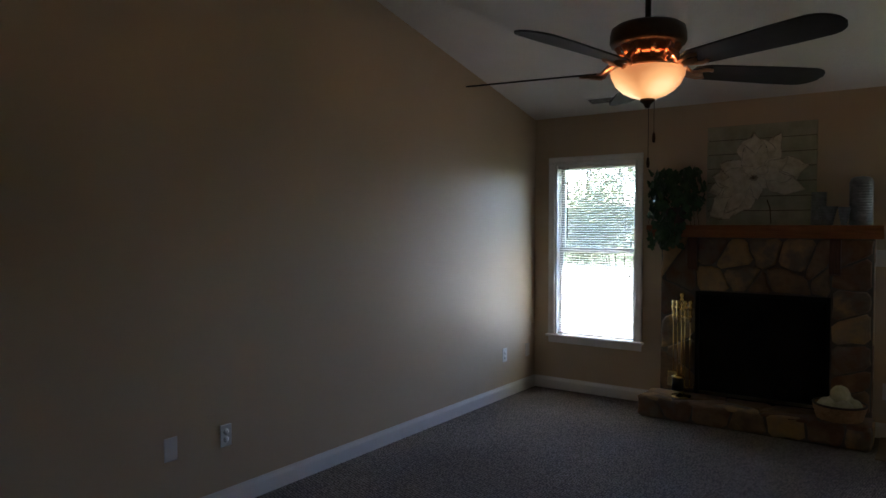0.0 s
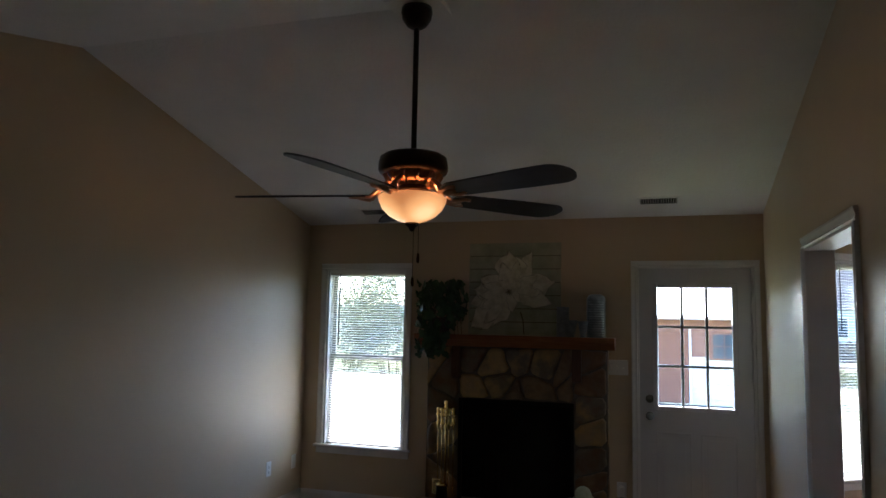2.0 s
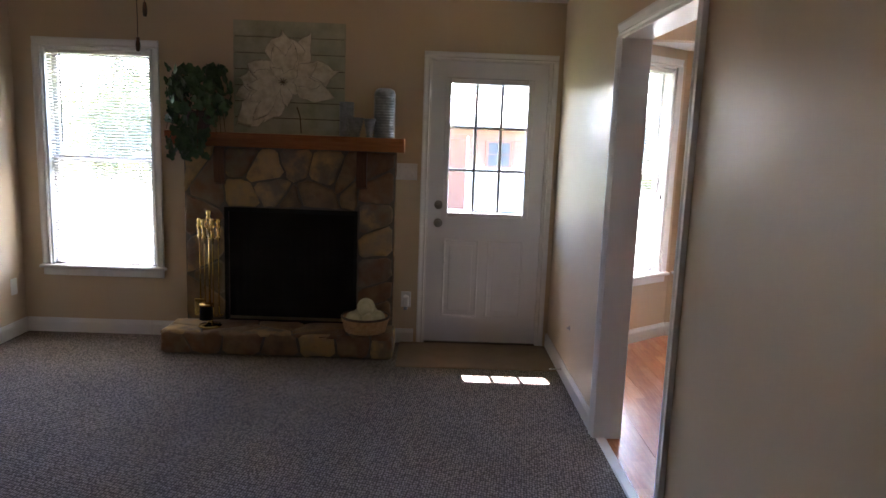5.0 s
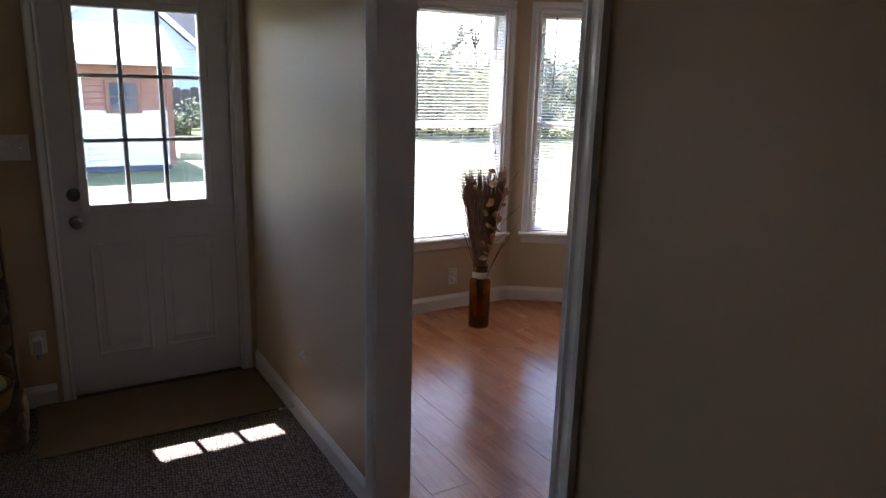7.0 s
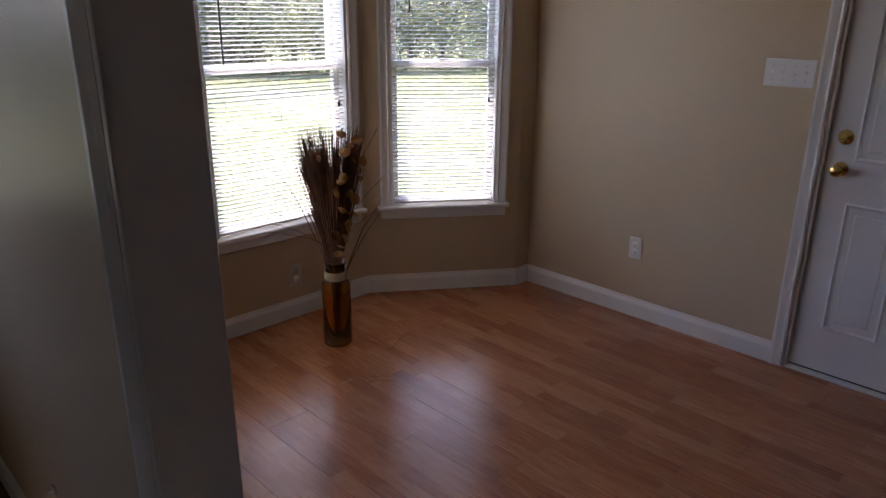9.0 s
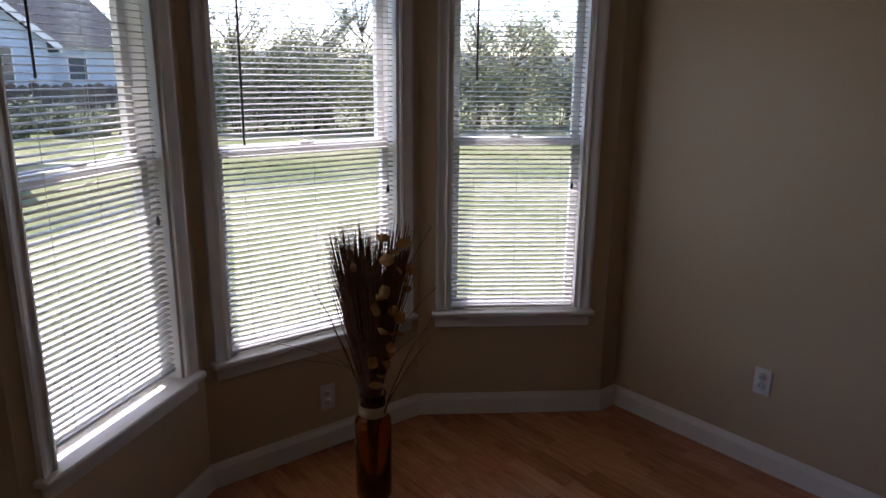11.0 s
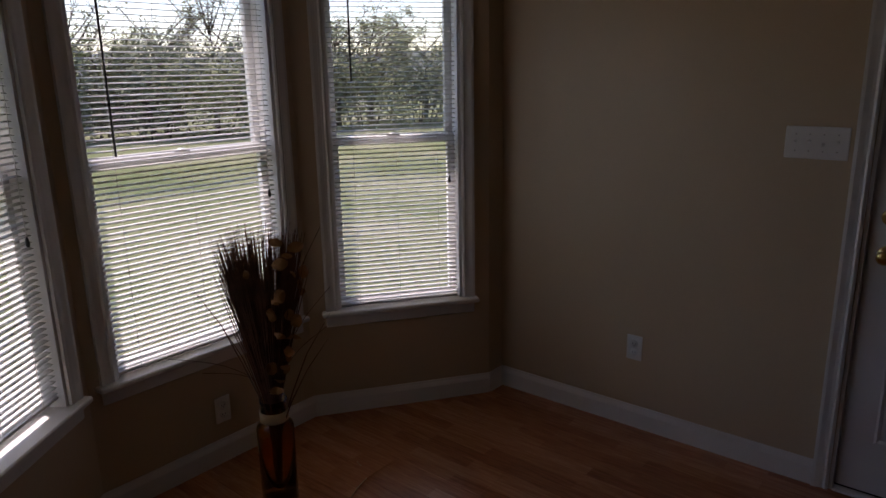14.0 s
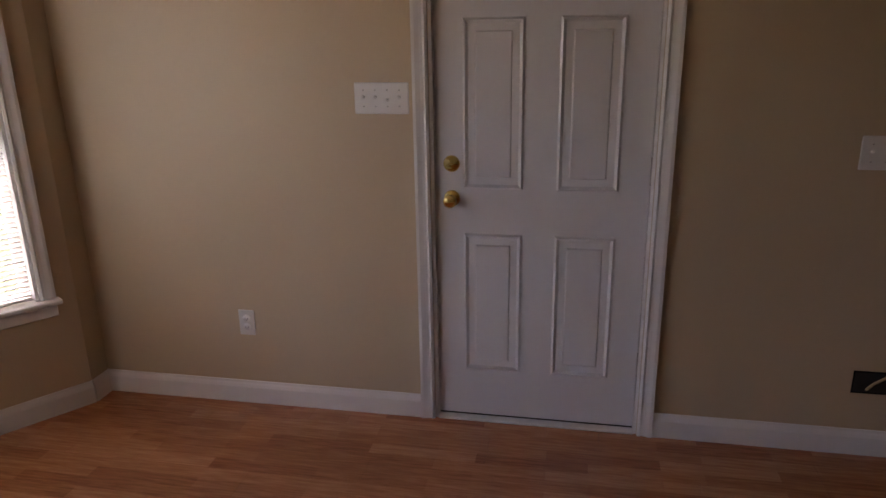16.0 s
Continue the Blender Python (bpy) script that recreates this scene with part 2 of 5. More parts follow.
def lit_glass(name, color, strength, base):
    """Frosted glass that glows from the bulb behind it, brighter in soft spots."""
    m = mat(name, base, 0.35)
    v = coords(m, world_space=False)
    n = noise_tex(m, v, 9.0, 2)
    link(m, ramp(m, n, [(0.25, tuple(c * 0.8 for c in color)), (0.75, color)]), bsdf(m).inputs["Emission Color"])
    bsdf(m).inputs["Emission Strength"].default_value = strength
    return m


def glow(m, fac, stops, strength):
    link(m, ramp(m, fac, stops), bsdf(m).inputs["Emission Color"])
    bsdf(m).inputs["Emission Strength"].default_value = strength
    return m


# the bowl is brightest next to its two bulbs
M_BOWL = mat("lit_amber_bowl", (0.6, 0.36, 0.2), 0.35)
spots = []
for sx in (-0.062, 0.062):
    dn = M_BOWL.node_tree.nodes.new("ShaderNodeVectorMath")
    dn.operation = "DISTANCE"
    dn.inputs[1].default_value = (sx, -0.045, 2.074)
    link(M_BOWL, coords(M_BOWL, world_space=False), dn.inputs[0])
    spots.append(dn.outputs["Value"])
near = M_BOWL.node_tree.nodes.new("ShaderNodeMath")
near.operation = "MINIMUM"
link(M_BOWL, spots[0], near.inputs[0])
link(M_BOWL, spots[1], near.inputs[1])
away = M_BOWL.node_tree.nodes.new("ShaderNodeMapRange")
away.inputs["From Min"].default_value, away.inputs["From Max"].default_value = 0.045, 0.15
link(M_BOWL, near.outputs[0], away.inputs["Value"])
glow(M_BOWL, away.outputs[0], [(0.0, (1.0, 0.62, 0.26)), (0.25, (0.85, 0.40, 0.13)), (0.6, (0.50, 0.19, 0.055)), (1.0, (0.34, 0.12, 0.036))], 0.115)
# the bells are brightest at the bulb, browner towards the rim
M_SHADE = mat("lit_amber_shade", (0.5, 0.26, 0.11), 0.35)
sz = M_SHADE.node_tree.nodes.new("ShaderNodeSeparateXYZ")
link(M_SHADE, coords(M_SHADE, world_space=False), sz.inputs[0])
drop_z = M_SHADE.node_tree.nodes.new("ShaderNodeMapRange")
drop_z.inputs["From Min"].default_value, drop_z.inputs["From Max"].default_value = -0.112, 0.0
link(M_SHADE, sz.outputs["Z"], drop_z.inputs["Value"])
glow(M_SHADE, drop_z.outputs[0], [(0.0, (0.30, 0.075, 0.012)), (0.22, (0.55, 0.16, 0.028)), (0.5, (1.0, 0.40, 0.09)), (0.8, (0.9, 0.31, 0.06)), (1.0, (0.55, 0.16, 0.03))], 0.36)
M_SHADE_IN = lit_glass("lit_shade_lining", (1.0, 0.66, 0.42), 0.30, (0.8, 0.7, 0.6))
M_BULB = lit_glass("lit_bulb", (1.0, 0.78, 0.5), 2.0, (0.9, 0.8, 0.6))

# outdoors
M_GRASS = mat("lawn", (0.1, 0.13, 0.05), 0.95, spec=0.1)
gv = coords(M_GRASS)
g1 = noise_tex(M_GRASS, gv, 0.35, 5, 0.6)
g2 = noise_tex(M_GRASS, gv, 9.0, 4, 0.7)
ga = M_GRASS.node_tree.nodes.new("ShaderNodeMath")
ga.operation, ga.inputs[1].default_value = "MULTIPLY_ADD", 0.45
link(M_GRASS, g2, ga.inputs[0])
gs = M_GRASS.node_tree.nodes.new("ShaderNodeMath")
gs.operation, gs.inputs[1].default_value = "MULTIPLY", 0.55
link(M_GRASS, g1, gs.inputs[0])
link(M_GRASS, gs.outputs[0], ga.inputs[2])
link(M_GRASS, ramp(M_GRASS, ga.outputs[0], [(0.36, (0.095, 0.125, 0.048)), (0.50, (0.19, 0.20, 0.10)), (0.64, (0.29, 0.27, 0.19))]), bsdf(M_GRASS).inputs["Base Color"])
bump(M_GRASS, noise_tex(M_GRASS, gv, 60.0, 3), 0.8, 0.03)
M_SIDING = mottled("cream_siding", (0.62, 0.60, 0.54), (0.68, 0.66, 0.60), 3.0, 0.6, 40, 0.1)
M_BLUESIDE = mottled("pale_blue_siding", (0.42, 0.50, 0.58), (0.48, 0.56, 0.64), 3.0, 0.6, 40, 0.1)
M_BROWNSIDE = mottled("brown_siding", (0.24, 0.12, 0.085), (0.31, 0.165, 0.12), 5.0, 0.75, 40, 0.2)
M_ROOF = mottled("dark_shingles", (0.045, 0.047, 0.05), (0.085, 0.085, 0.09), 9.0, 0.95, 30, 0.6, dist=0.02)
M_TIN = mottled("pale_tin_roof", (0.55, 0.56, 0.58), (0.64, 0.65, 0.66), 3.0, 0.4, 20, 0.1, metal=0.3)
M_DARKGLASS = mat("dark_window", (0.05, 0.07, 0.09), 0.08)
# dark blue stands in for the shadow at the shed's base
M_BASESHADE = mottled("base_shadow_blue", (0.06, 0.08, 0.14), (0.09, 0.11, 0.18), 4.0, 0.7, 40, 0.2)
M_TREELEAF = mottled("yellow_green_leaves", (0.15, 0.17, 0.06), (0.31, 0.30, 0.13), 0.9, 0.7, 50, 0.2)
M_HEDGE = mottled("hedge_leaves", (0.065, 0.085, 0.038), (0.22, 0.225, 0.115), 0.8, 0.75, 50, 0.2)
M_HILL = mottled("distant_woods", (0.10, 0.115, 0.11), (0.15, 0.16, 0.15), 0.08, 0.95, 1.5, 0.8, dist=0.5)


# ---- mesh helpers ----
def put(bm, box, bevel=0.0):
    """Adds a box (x0, y0, z0, x1, y1, z1) to bm, its edges bevelled."""
    x0, y0, z0, x1, y1, z1 = box
    m = Matrix.LocRotScale(((x0 + x1) / 2, (y0 + y1) / 2, (z0 + z1) / 2), None, (abs(x1 - x0), abs(y1 - y0), abs(z1 - z0)))
    geo = bmesh.ops.create_cube(bm, size=1.0, matrix=m)
    if bevel:
        edges = list({e for v in geo["verts"] for e in v.link_edges})
        bmesh.ops.bevel(bm, geom=edges, offset=bevel, segments=1, affect="EDGES")
    return bm


def box(*b, bevel=0.0):
    return put(bmesh.new(), b, bevel)


def lathe(profile, seg=24, bm=None, at=(0, 0, 0)):
    """Turns (radius, z) points round the z axis."""
    bm = bm or bmesh.new()
    rings = []
    for r, z in profile:
        rings.append([bm.verts.new((at[0] + r * math.cos(2 * math.pi * i / seg), at[1] + r * math.sin(2 * math.pi * i / seg), at[2] + z)) for i in range(seg)] if r > 1e-6 else [bm.verts.new((at[0], at[1], at[2] + z))])
    for a, b in zip(rings, rings[1:]):
        for i in range(seg):
            j = (i + 1) % seg
            if len(a) == 1 and len(b) == 1:
                continue
            if len(a) == 1:
                bm.faces.new((a[0], b[j], b[i]))
            elif len(b) == 1:
                bm.faces.new((a[i], a[j], b[0]))
            else:
                bm.faces.new((a[i], a[j], b[j], b[i]))
    for f in bm.faces:
        f.smooth = True
    return bm


def tube(points, radius, seg=8, bm=None):
    """A round bar along the points; radius is one number or one for each point."""
    bm = bm or bmesh.new()
    pts = [Vector(p) for p in points]
    rad = radius if isinstance(radius, (list, tuple)) else [radius] * len(pts)
    rings = []
    side = None
    for i, p in enumerate(pts):
        d = (pts[min(i + 1, len(pts) - 1)] - pts[max(i - 1, 0)]).normalized()
        if side is None:
            side = d.orthogonal().normalized()
        else:
            side = (side - d * side.dot(d)).normalized()
        up = d.cross(side)
        rings.append([bm.verts.new(p + rad[i] * (side * math.cos(2 * math.pi * k / seg) + up * math.sin(2 * math.pi * k / seg))) for k in range(seg)])
    for a, b in zip(rings, rings[1:]):
        for k in range(seg):
            f = bm.faces.new((a[k], a[(k + 1) % seg], b[(k + 1) % seg], b[k]))
            f.smooth = True
    bm.faces.new(rings[0][::-1])
    bm.faces.new(rings[-1])
    return bm


def prism(poly, axis, a, b, bm=None):
    """Extrudes a polygon of (u, v) from a to b along an axis: 'x' takes (y, z), 'y' takes (x, z), 'z' takes (x, y)."""
    bm = bm or bmesh.new()
    place = {"x": lambda u, v, w: (w, u, v), "y": lambda u, v, w: (u, w, v), "z": lambda u, v, w: (u, v, w)}[axis]
    lo = [bm.verts.new(place(u, v, a)) for u, v in poly]
    hi = [bm.verts.new(place(u, v, b)) for u, v in poly]
    n = len(poly)
    bm.faces.new(lo)
    bm.faces.new(hi[::-1])
    for i in range(n):
        bm.faces.new((lo[i], hi[i], hi[(i + 1) % n], lo[(i + 1) % n]))
    return bm


def mesh_of(name, bm, material):
    bmesh.ops.recalc_face_normals(bm, faces=bm.faces[:])
    me = bpy.data.meshes.new(name)
    bm.to_mesh(me)
    bm.free()
    me.materials.append(material)
    return me


def part(name, bm, material, parent=None, label="", at=None):
    ob = new(name, mesh_of(name, bm, material))
    if parent:
        ob.parent = parent
    if at is not None:
        ob.matrix_basis = at
    if label:
        ob["label"] = label
    return ob


def thing(name, m=None, label="", category="", group="", kind=""):
    ob = new(name)
    ob.empty_display_size = 0.1
    ob.matrix_basis = m or Matrix()
    return tagged(ob, label, category, group, kind)


def struct(name, bm, material, label, category):
    return tagged(part(name, bm, material), label, category, kind="structure")


def wall_cells(length, z0, z1, thick, holes, bm=None):
    """A wall along +x from 0, inner face at y = 0, outer at y = thick, with holes (s0, s1, z0, z1) right through it."""
    bm = bm or bmesh.new()
    ss = sorted({0.0, length, *(h[0] for h in holes), *(h[1] for h in holes)})
    zs = sorted({z0, z1, *(h[2] for h in holes), *(h[3] for h in holes)})
    ss = [s for s in ss if 0 <= s <= length]
    zs = [z for z in zs if z0 <= z <= z1]
    verts = {}

    def vert(s, y, z):
        k = (round(s, 5), y, round(z, 5))
        if k not in verts:
            verts[k] = bm.verts.new((s, y, z))
        return verts[k]

    def solid(i, j):
        if not (0 <= i < len(ss) - 1 and 0 <= j < len(zs) - 1):
            return False
        cs, cz = (ss[i] + ss[i + 1]) / 2, (zs[j] + zs[j + 1]) / 2
        return not any(h[0] < cs < h[1] and h[2] < cz < h[3] for h in holes)

    for i in range(len(ss) - 1):
        for j in range(len(zs) - 1):
            if not solid(i, j):
                continue
            a, b, c, d = ss[i], ss[i + 1], zs[j], zs[j + 1]
            bm.faces.new([vert(*q) for q in ((a, 0, c), (b, 0, c), (b, 0, d), (a, 0, d))])
            bm.faces.new([vert(*q) for q in ((a, thick, d), (b, thick, d), (b, thick, c), (a, thick, c))])
            for di, dj, e in ((-1, 0, ((a, 0, c), (a, 0, d), (a, thick, d), (a, thick, c))), (1, 0, ((b, 0, d), (b, 0, c), (b, thick, c), (b, thick, d))),
                              (0, -1, ((b, 0, c), (a, 0, c), (a, thick, c), (b, thick, c))), (0, 1, ((a, 0, d), (b, 0, d), (b, thick, d), (a, thick, d)))):
                if not solid(i + di, j + dj):
                    bm.faces.new([vert(*q) for q in e])
    return bm


def along(p0, p1, z=0.0):
    """The pose of a wall from p0 to p1: its x along the wall, its y away from the room."""
    d = Vector(p1) - Vector(p0)
    return pose(p0[0], p0[1], z, 0, 0, math.degrees(math.atan2(d.y, d.x)))


# ---- plan ----
XL, XP, XP2, XD = -2.895, 0.905, 1.025, 3.760     # left wall, partition's two faces, front door's wall
YB, YD, YE = 0.0, -0.08, -8.4                     # back wall, dining room's bay line, rear wall
EAVE, RIDGE_Y, RIDGE_Z, HIGH = 2.435, -2.70, 3.06, 2.50
FRONT_Y = 2 * RIDGE_Y
T = 0.15
OPEN_A, OPEN_B, OPEN_H = -2.56, -1.574, 2.005     # opening between the rooms
BAY_X0, BAY_X1, BAY_X2, BAY_X3, BAY_Y = 1.235, 1.91, 2.92, 3.645, 0.43
SOFFIT = 2.21
SILL, HEAD = 0.482, 2.022
BAY_SILL, BAY_HEAD = 0.505, 2.077

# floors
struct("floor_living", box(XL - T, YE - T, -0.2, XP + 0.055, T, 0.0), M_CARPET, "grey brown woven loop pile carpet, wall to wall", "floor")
struct("floor_subfloor", prism([(XP + 0.055, YE), (XD + T, YE), (XD + T, YD + T), (BAY_X3 + 0.05, YD + T), (BAY_X2, BAY_Y + T), (BAY_X1, BAY_Y + T), (BAY_X0 - 0.05, YD + T), (XP + 0.055, YD + T)], "z", -0.2, -0.008), M_MORTAR, "plain subfloor under the laminate boards", "floor")

# walls of the living room
WIN_L = (-2.69, -1.946)
struct("wall_back", wall_cells(XP2 - XL + T, -0.2, EAVE + 0.05, T, [(WIN_L[0] - XL + T, WIN_L[1] - XL + T, SILL, HEAD), (-0.020 - XL + T, 0.828 - XL + T, -0.001, 2.045), (-1.43 - XL + T, -0.49 - XL + T, 0.16, 0.985)]), M_WALL, "beige painted wall behind the stone fireplace", "wall").matrix_basis = pose(XL - T, YB, 0)
gable = [(YE, 0), (YB, 0), (YB, EAVE + 0.05), (RIDGE_Y, RIDGE_Z + 0.05), (FRONT_Y, EAVE + 0.05), (YE, EAVE + 0.05)]
struct("wall_left", prism(gable, "x", XL - T, XL), M_WALL, "beige painted gable wall under the vaulted ceiling", "wall")
struct("wall_partition", wall_cells(-YE, 0.0, EAVE, XP2 - XP, [(-OPEN_B, -OPEN_A, -0.001, OPEN_H)]), M_WALL, "beige painted wall with a cased opening", "wall").matrix_basis = pose(XP, 0, 0, 0, 0, -90)
struct("wall_partition_gable", prism([(YB, EAVE), (RIDGE_Y, RIDGE_Z + 0.05), (FRONT_Y, EAVE), (YE, EAVE)][:3], "x", XP, XP2), M_WALL, "beige painted gable above the partition", "wall")
# unseen closing wall, set far back so less light bounces into the rooms
struct("wall_rear", box(XL - T, YE - T, -0.2, XD + T, YE, 2.6), M_WALL, "unseen beige painted wall closing the rear", "wall")

# ceilings
slab = 0.12
struct("ceiling_back_slope", prism([(YB, EAVE), (RIDGE_Y, RIDGE_Z), (RIDGE_Y, RIDGE_Z + slab), (YB + T, EAVE + slab)], "x", XL - T, XP + 0.05), M_CEIL, "white textured sloping ceiling", "ceiling")
struct("ceiling_front_slope", prism([(RIDGE_Y - 0.001, RIDGE_Z), (FRONT_Y, EAVE), (FRONT_Y, EAVE + slab), (RIDGE_Y - 0.001, RIDGE_Z + slab)], "x", XL - T, XP + 0.05), M_CEIL, "white textured sloping ceiling", "ceiling")
struct("ceiling_rear_flat", box(XL - T, YE - T, EAVE, XP + 0.05, FRONT_Y - 0.001, EAVE + slab), M_CEIL, "white textured flat ceiling", "ceiling")
struct("ceiling_dining", box(XP + 0.06, YE - T, HIGH, XD + T, YD + T, HIGH + 0.1), M_CEIL, "white textured dining room ceiling", "ceiling")

# walls of the dining room
DOOR2_A, DOOR2_B = -2.447, -1.626
struct("wall_front_door", wall_cells(YD + T - YE, -0.2, HIGH, T, [(YD + T - DOOR2_B, YD + T - DOOR2_A, -0.001, 2.045)]), M_WALL, "beige painted wall round the front door", "wall").matrix_basis = pose(XD, YD + T, 0, 0, 0, -90)
struct("wall_bay_header", box(BAY_X0, YD, SOFFIT, BAY_X3, YD + 0.1, HIGH), M_WALL, "beige painted header above the bay", "wall")
struct("wall_bay_return_left", box(XP2, YD, -0.2, BAY_X0, YD + T, HIGH), M_WALL, "beige painted return beside the bay", "wall")
struct("wall_bay_return_right", box(BAY_X3, YD, -0.2, XD, YD + T, HIGH), M_WALL, "beige painted return beside the bay", "wall")
struct("ceiling_bay", prism([(BAY_X0 - 0.1, YD + 0.1), (BAY_X3 + 0.1, YD + 0.1), (BAY_X2 + 0.1, BAY_Y + 0.13), (BAY_X1 - 0.1, BAY_Y + 0.13)], "z", SOFFIT, SOFFIT + 0.1), M_CEIL, "white soffit over the bay windows", "ceiling")
struct("roof_over_bay", prism([(BAY_X0 - 0.3, YD + 0.1), (BAY_X3 + 0.3, YD + 0.1), (BAY_X3 + 0.3, BAY_Y + 0.3), (BAY_X0 - 0.3, BAY_Y + 0.3)], "z", HIGH + 0.1, HIGH + 0.15), M_ROOF, "dark shingled bay roof", "roof")
# the house's own eave shades the upper part of the windows
struct("eave", prism([(T, 2.62), (T, 2.50), (0.95, 2.42), (0.95, 2.56)], "x", XL - 0.6, XD + 0.6), M_TRIM, "white boxed eave outside", "roof")
struct("roof_main", prism([(1.0, 2.56), (RIDGE_Y, 3.45), (YE - 0.4, 2.56), (YE - 0.4, 2.64), (RIDGE_Y, 3.56), (1.0, 2.64)], "x", XL - 0.6, XD + 0.6), M_ROOF, "dark shingled main roof", "roof")

BAYS = [("bay_left", (BAY_X0, YD), (BAY_X1, BAY_Y)), ("bay_centre", (BAY_X1, BAY_Y), (BAY_X2, BAY_Y)), ("bay_right", (BAY_X2, BAY_Y), (BAY_X3, YD))]
BAY_HOLES = []
for bname, p0, p1 in BAYS:
    ln = (Vector(p1) - Vector(p0)).length
    half = 0.403 if bname == "bay_centre" else 0.305
    hole = (ln / 2 - half, ln / 2 + half, BAY_SILL, BAY_HEAD)
    BAY_HOLES.append((bname, p0, p1, ln, half))
    struct("wall_" + bname, wall_cells(ln, -0.2, SOFFIT + 0.1, 0.13, [hole]), M_WALL, "beige painted bay wall under a window", "wall").matrix_basis = along(p0, p1)


# ---- trim ----
BASE = [(0.0, 0.0), (-0.014, 0.0), (-0.014, 0.074), (-0.010, 0.086), (-0.006, 0.094), (-0.004, 0.104), (0.0, 0.104)]


def baseboard(p0, p1):
    """White moulded skirting along the wall from p0 to p1, the room on its right-hand side looking back from the wall."""
    ln = (Vector(p1) - Vector(p0)).length
    ob = part("baseboard", prism([(y - 0.001, z) for y, z in BASE], "x", 0.0, ln), M_TRIM)
    ob.matrix_basis = along(p0, p1)
    return tagged(ob, "white painted moulded baseboard along the wall", "baseboard", "baseboards", "structure")


baseboard((XL, YE), (XL, YB))
baseboard((XL + 0.014, YB), (-1.70, YB))
baseboard((-0.235, YB), (-0.082, YB))
baseboard((0.890, YB), (XP - 0.014, YB))
baseboard((XP, YB), (XP, OPEN_B + 0.07))
baseboard((XP, OPEN_A - 0.07), (XP, YE))
baseboard((XP2, YE), (XP2, OPEN_A - 0.07))
baseboard((XP2, OPEN_B + 0.07), (XP2, YD))
baseboard((XP2, YD), (BAY_X0, YD))
for bname, p0, p1 in BAYS:
    baseboard(p0, p1)
baseboard((BAY_X3, YD), (XD, YD))
baseboard((XD, YD), (XD, DOOR2_B + 0.062))
baseboard((XD, DOOR2_A - 0.062), (XD, YE))

CASE = [(0.0, 0.0), (0.0, -0.012), (0.010, -0.017), (0.018, -0.012), (0.030, -0.014), (0.048, -0.020), (0.060, -0.020), (0.060, 0.0)]


def casing(parent, x0, x1, z0, z1, width=0.06, sill=False, y=0.0):
    """Moulded casing round an opening whose edges are x0, x1, z1, on the wall's face at y, mitred in fact as butt joints with the head over the legs."""
    k = width / 0.06
    pr = [(u * k, v - 0.001) for u, v in CASE]
    part("casing_leg", prism([(x0 - u, y + v) for u, v in pr], "z", z0, z1), M_TRIM, parent)
    part("casing_leg", prism([(x1 + u, y + v) for u, v in pr], "z", z0, z1), M_TRIM, parent)
    part("casing_head", prism([(y + v, z1 + u) for u, v in pr], "x", x0 - width, x1 + width), M_TRIM, parent)


# cased opening between the rooms
opening = thing("opening_trim", pose(XP, 0, 0, 0, 0, -90), "white painted casing and jambs round the opening", "door frame", kind="structure")
casing(opening, -OPEN_B, -OPEN_A, 0.0, OPEN_H, 0.058)
part("jamb", box(-OPEN_B - 0.001, -0.012, 0.0, -OPEN_B + 0.015, XP2 - XP + 0.012, OPEN_H, bevel=0.002), M_TRIM, opening)
part("jamb", box(-OPEN_A - 0.015, -0.012, 0.0, -OPEN_A + 0.001, XP2 - XP + 0.012, OPEN_H, bevel=0.002), M_TRIM, opening)
part("jamb_head", box(-OPEN_B + 0.016, -0.011, OPEN_H - 0.015, -OPEN_A - 0.016, XP2 - XP + 0.011, OPEN_H, bevel=0.002), M_TRIM, opening)
opening_b = thing("opening_trim_dining", pose(XP2, 0, 0, 0, 0, 90), "white painted casing on the dining side", "door frame", kind="structure")
casing(opening_b, OPEN_A, OPEN_B, 0.0, OPEN_H, 0.066)
struct("threshold_strip", prism([(XP + 0.005, 0.0), (XP + 0.012, 0.006), (XP + 0.05, 0.008), (XP + 0.058, 0.0)], "y", OPEN_A + 0.016, OPEN_B - 0.016), M_VINYL, "pale metal carpet strip at the opening", "threshold")


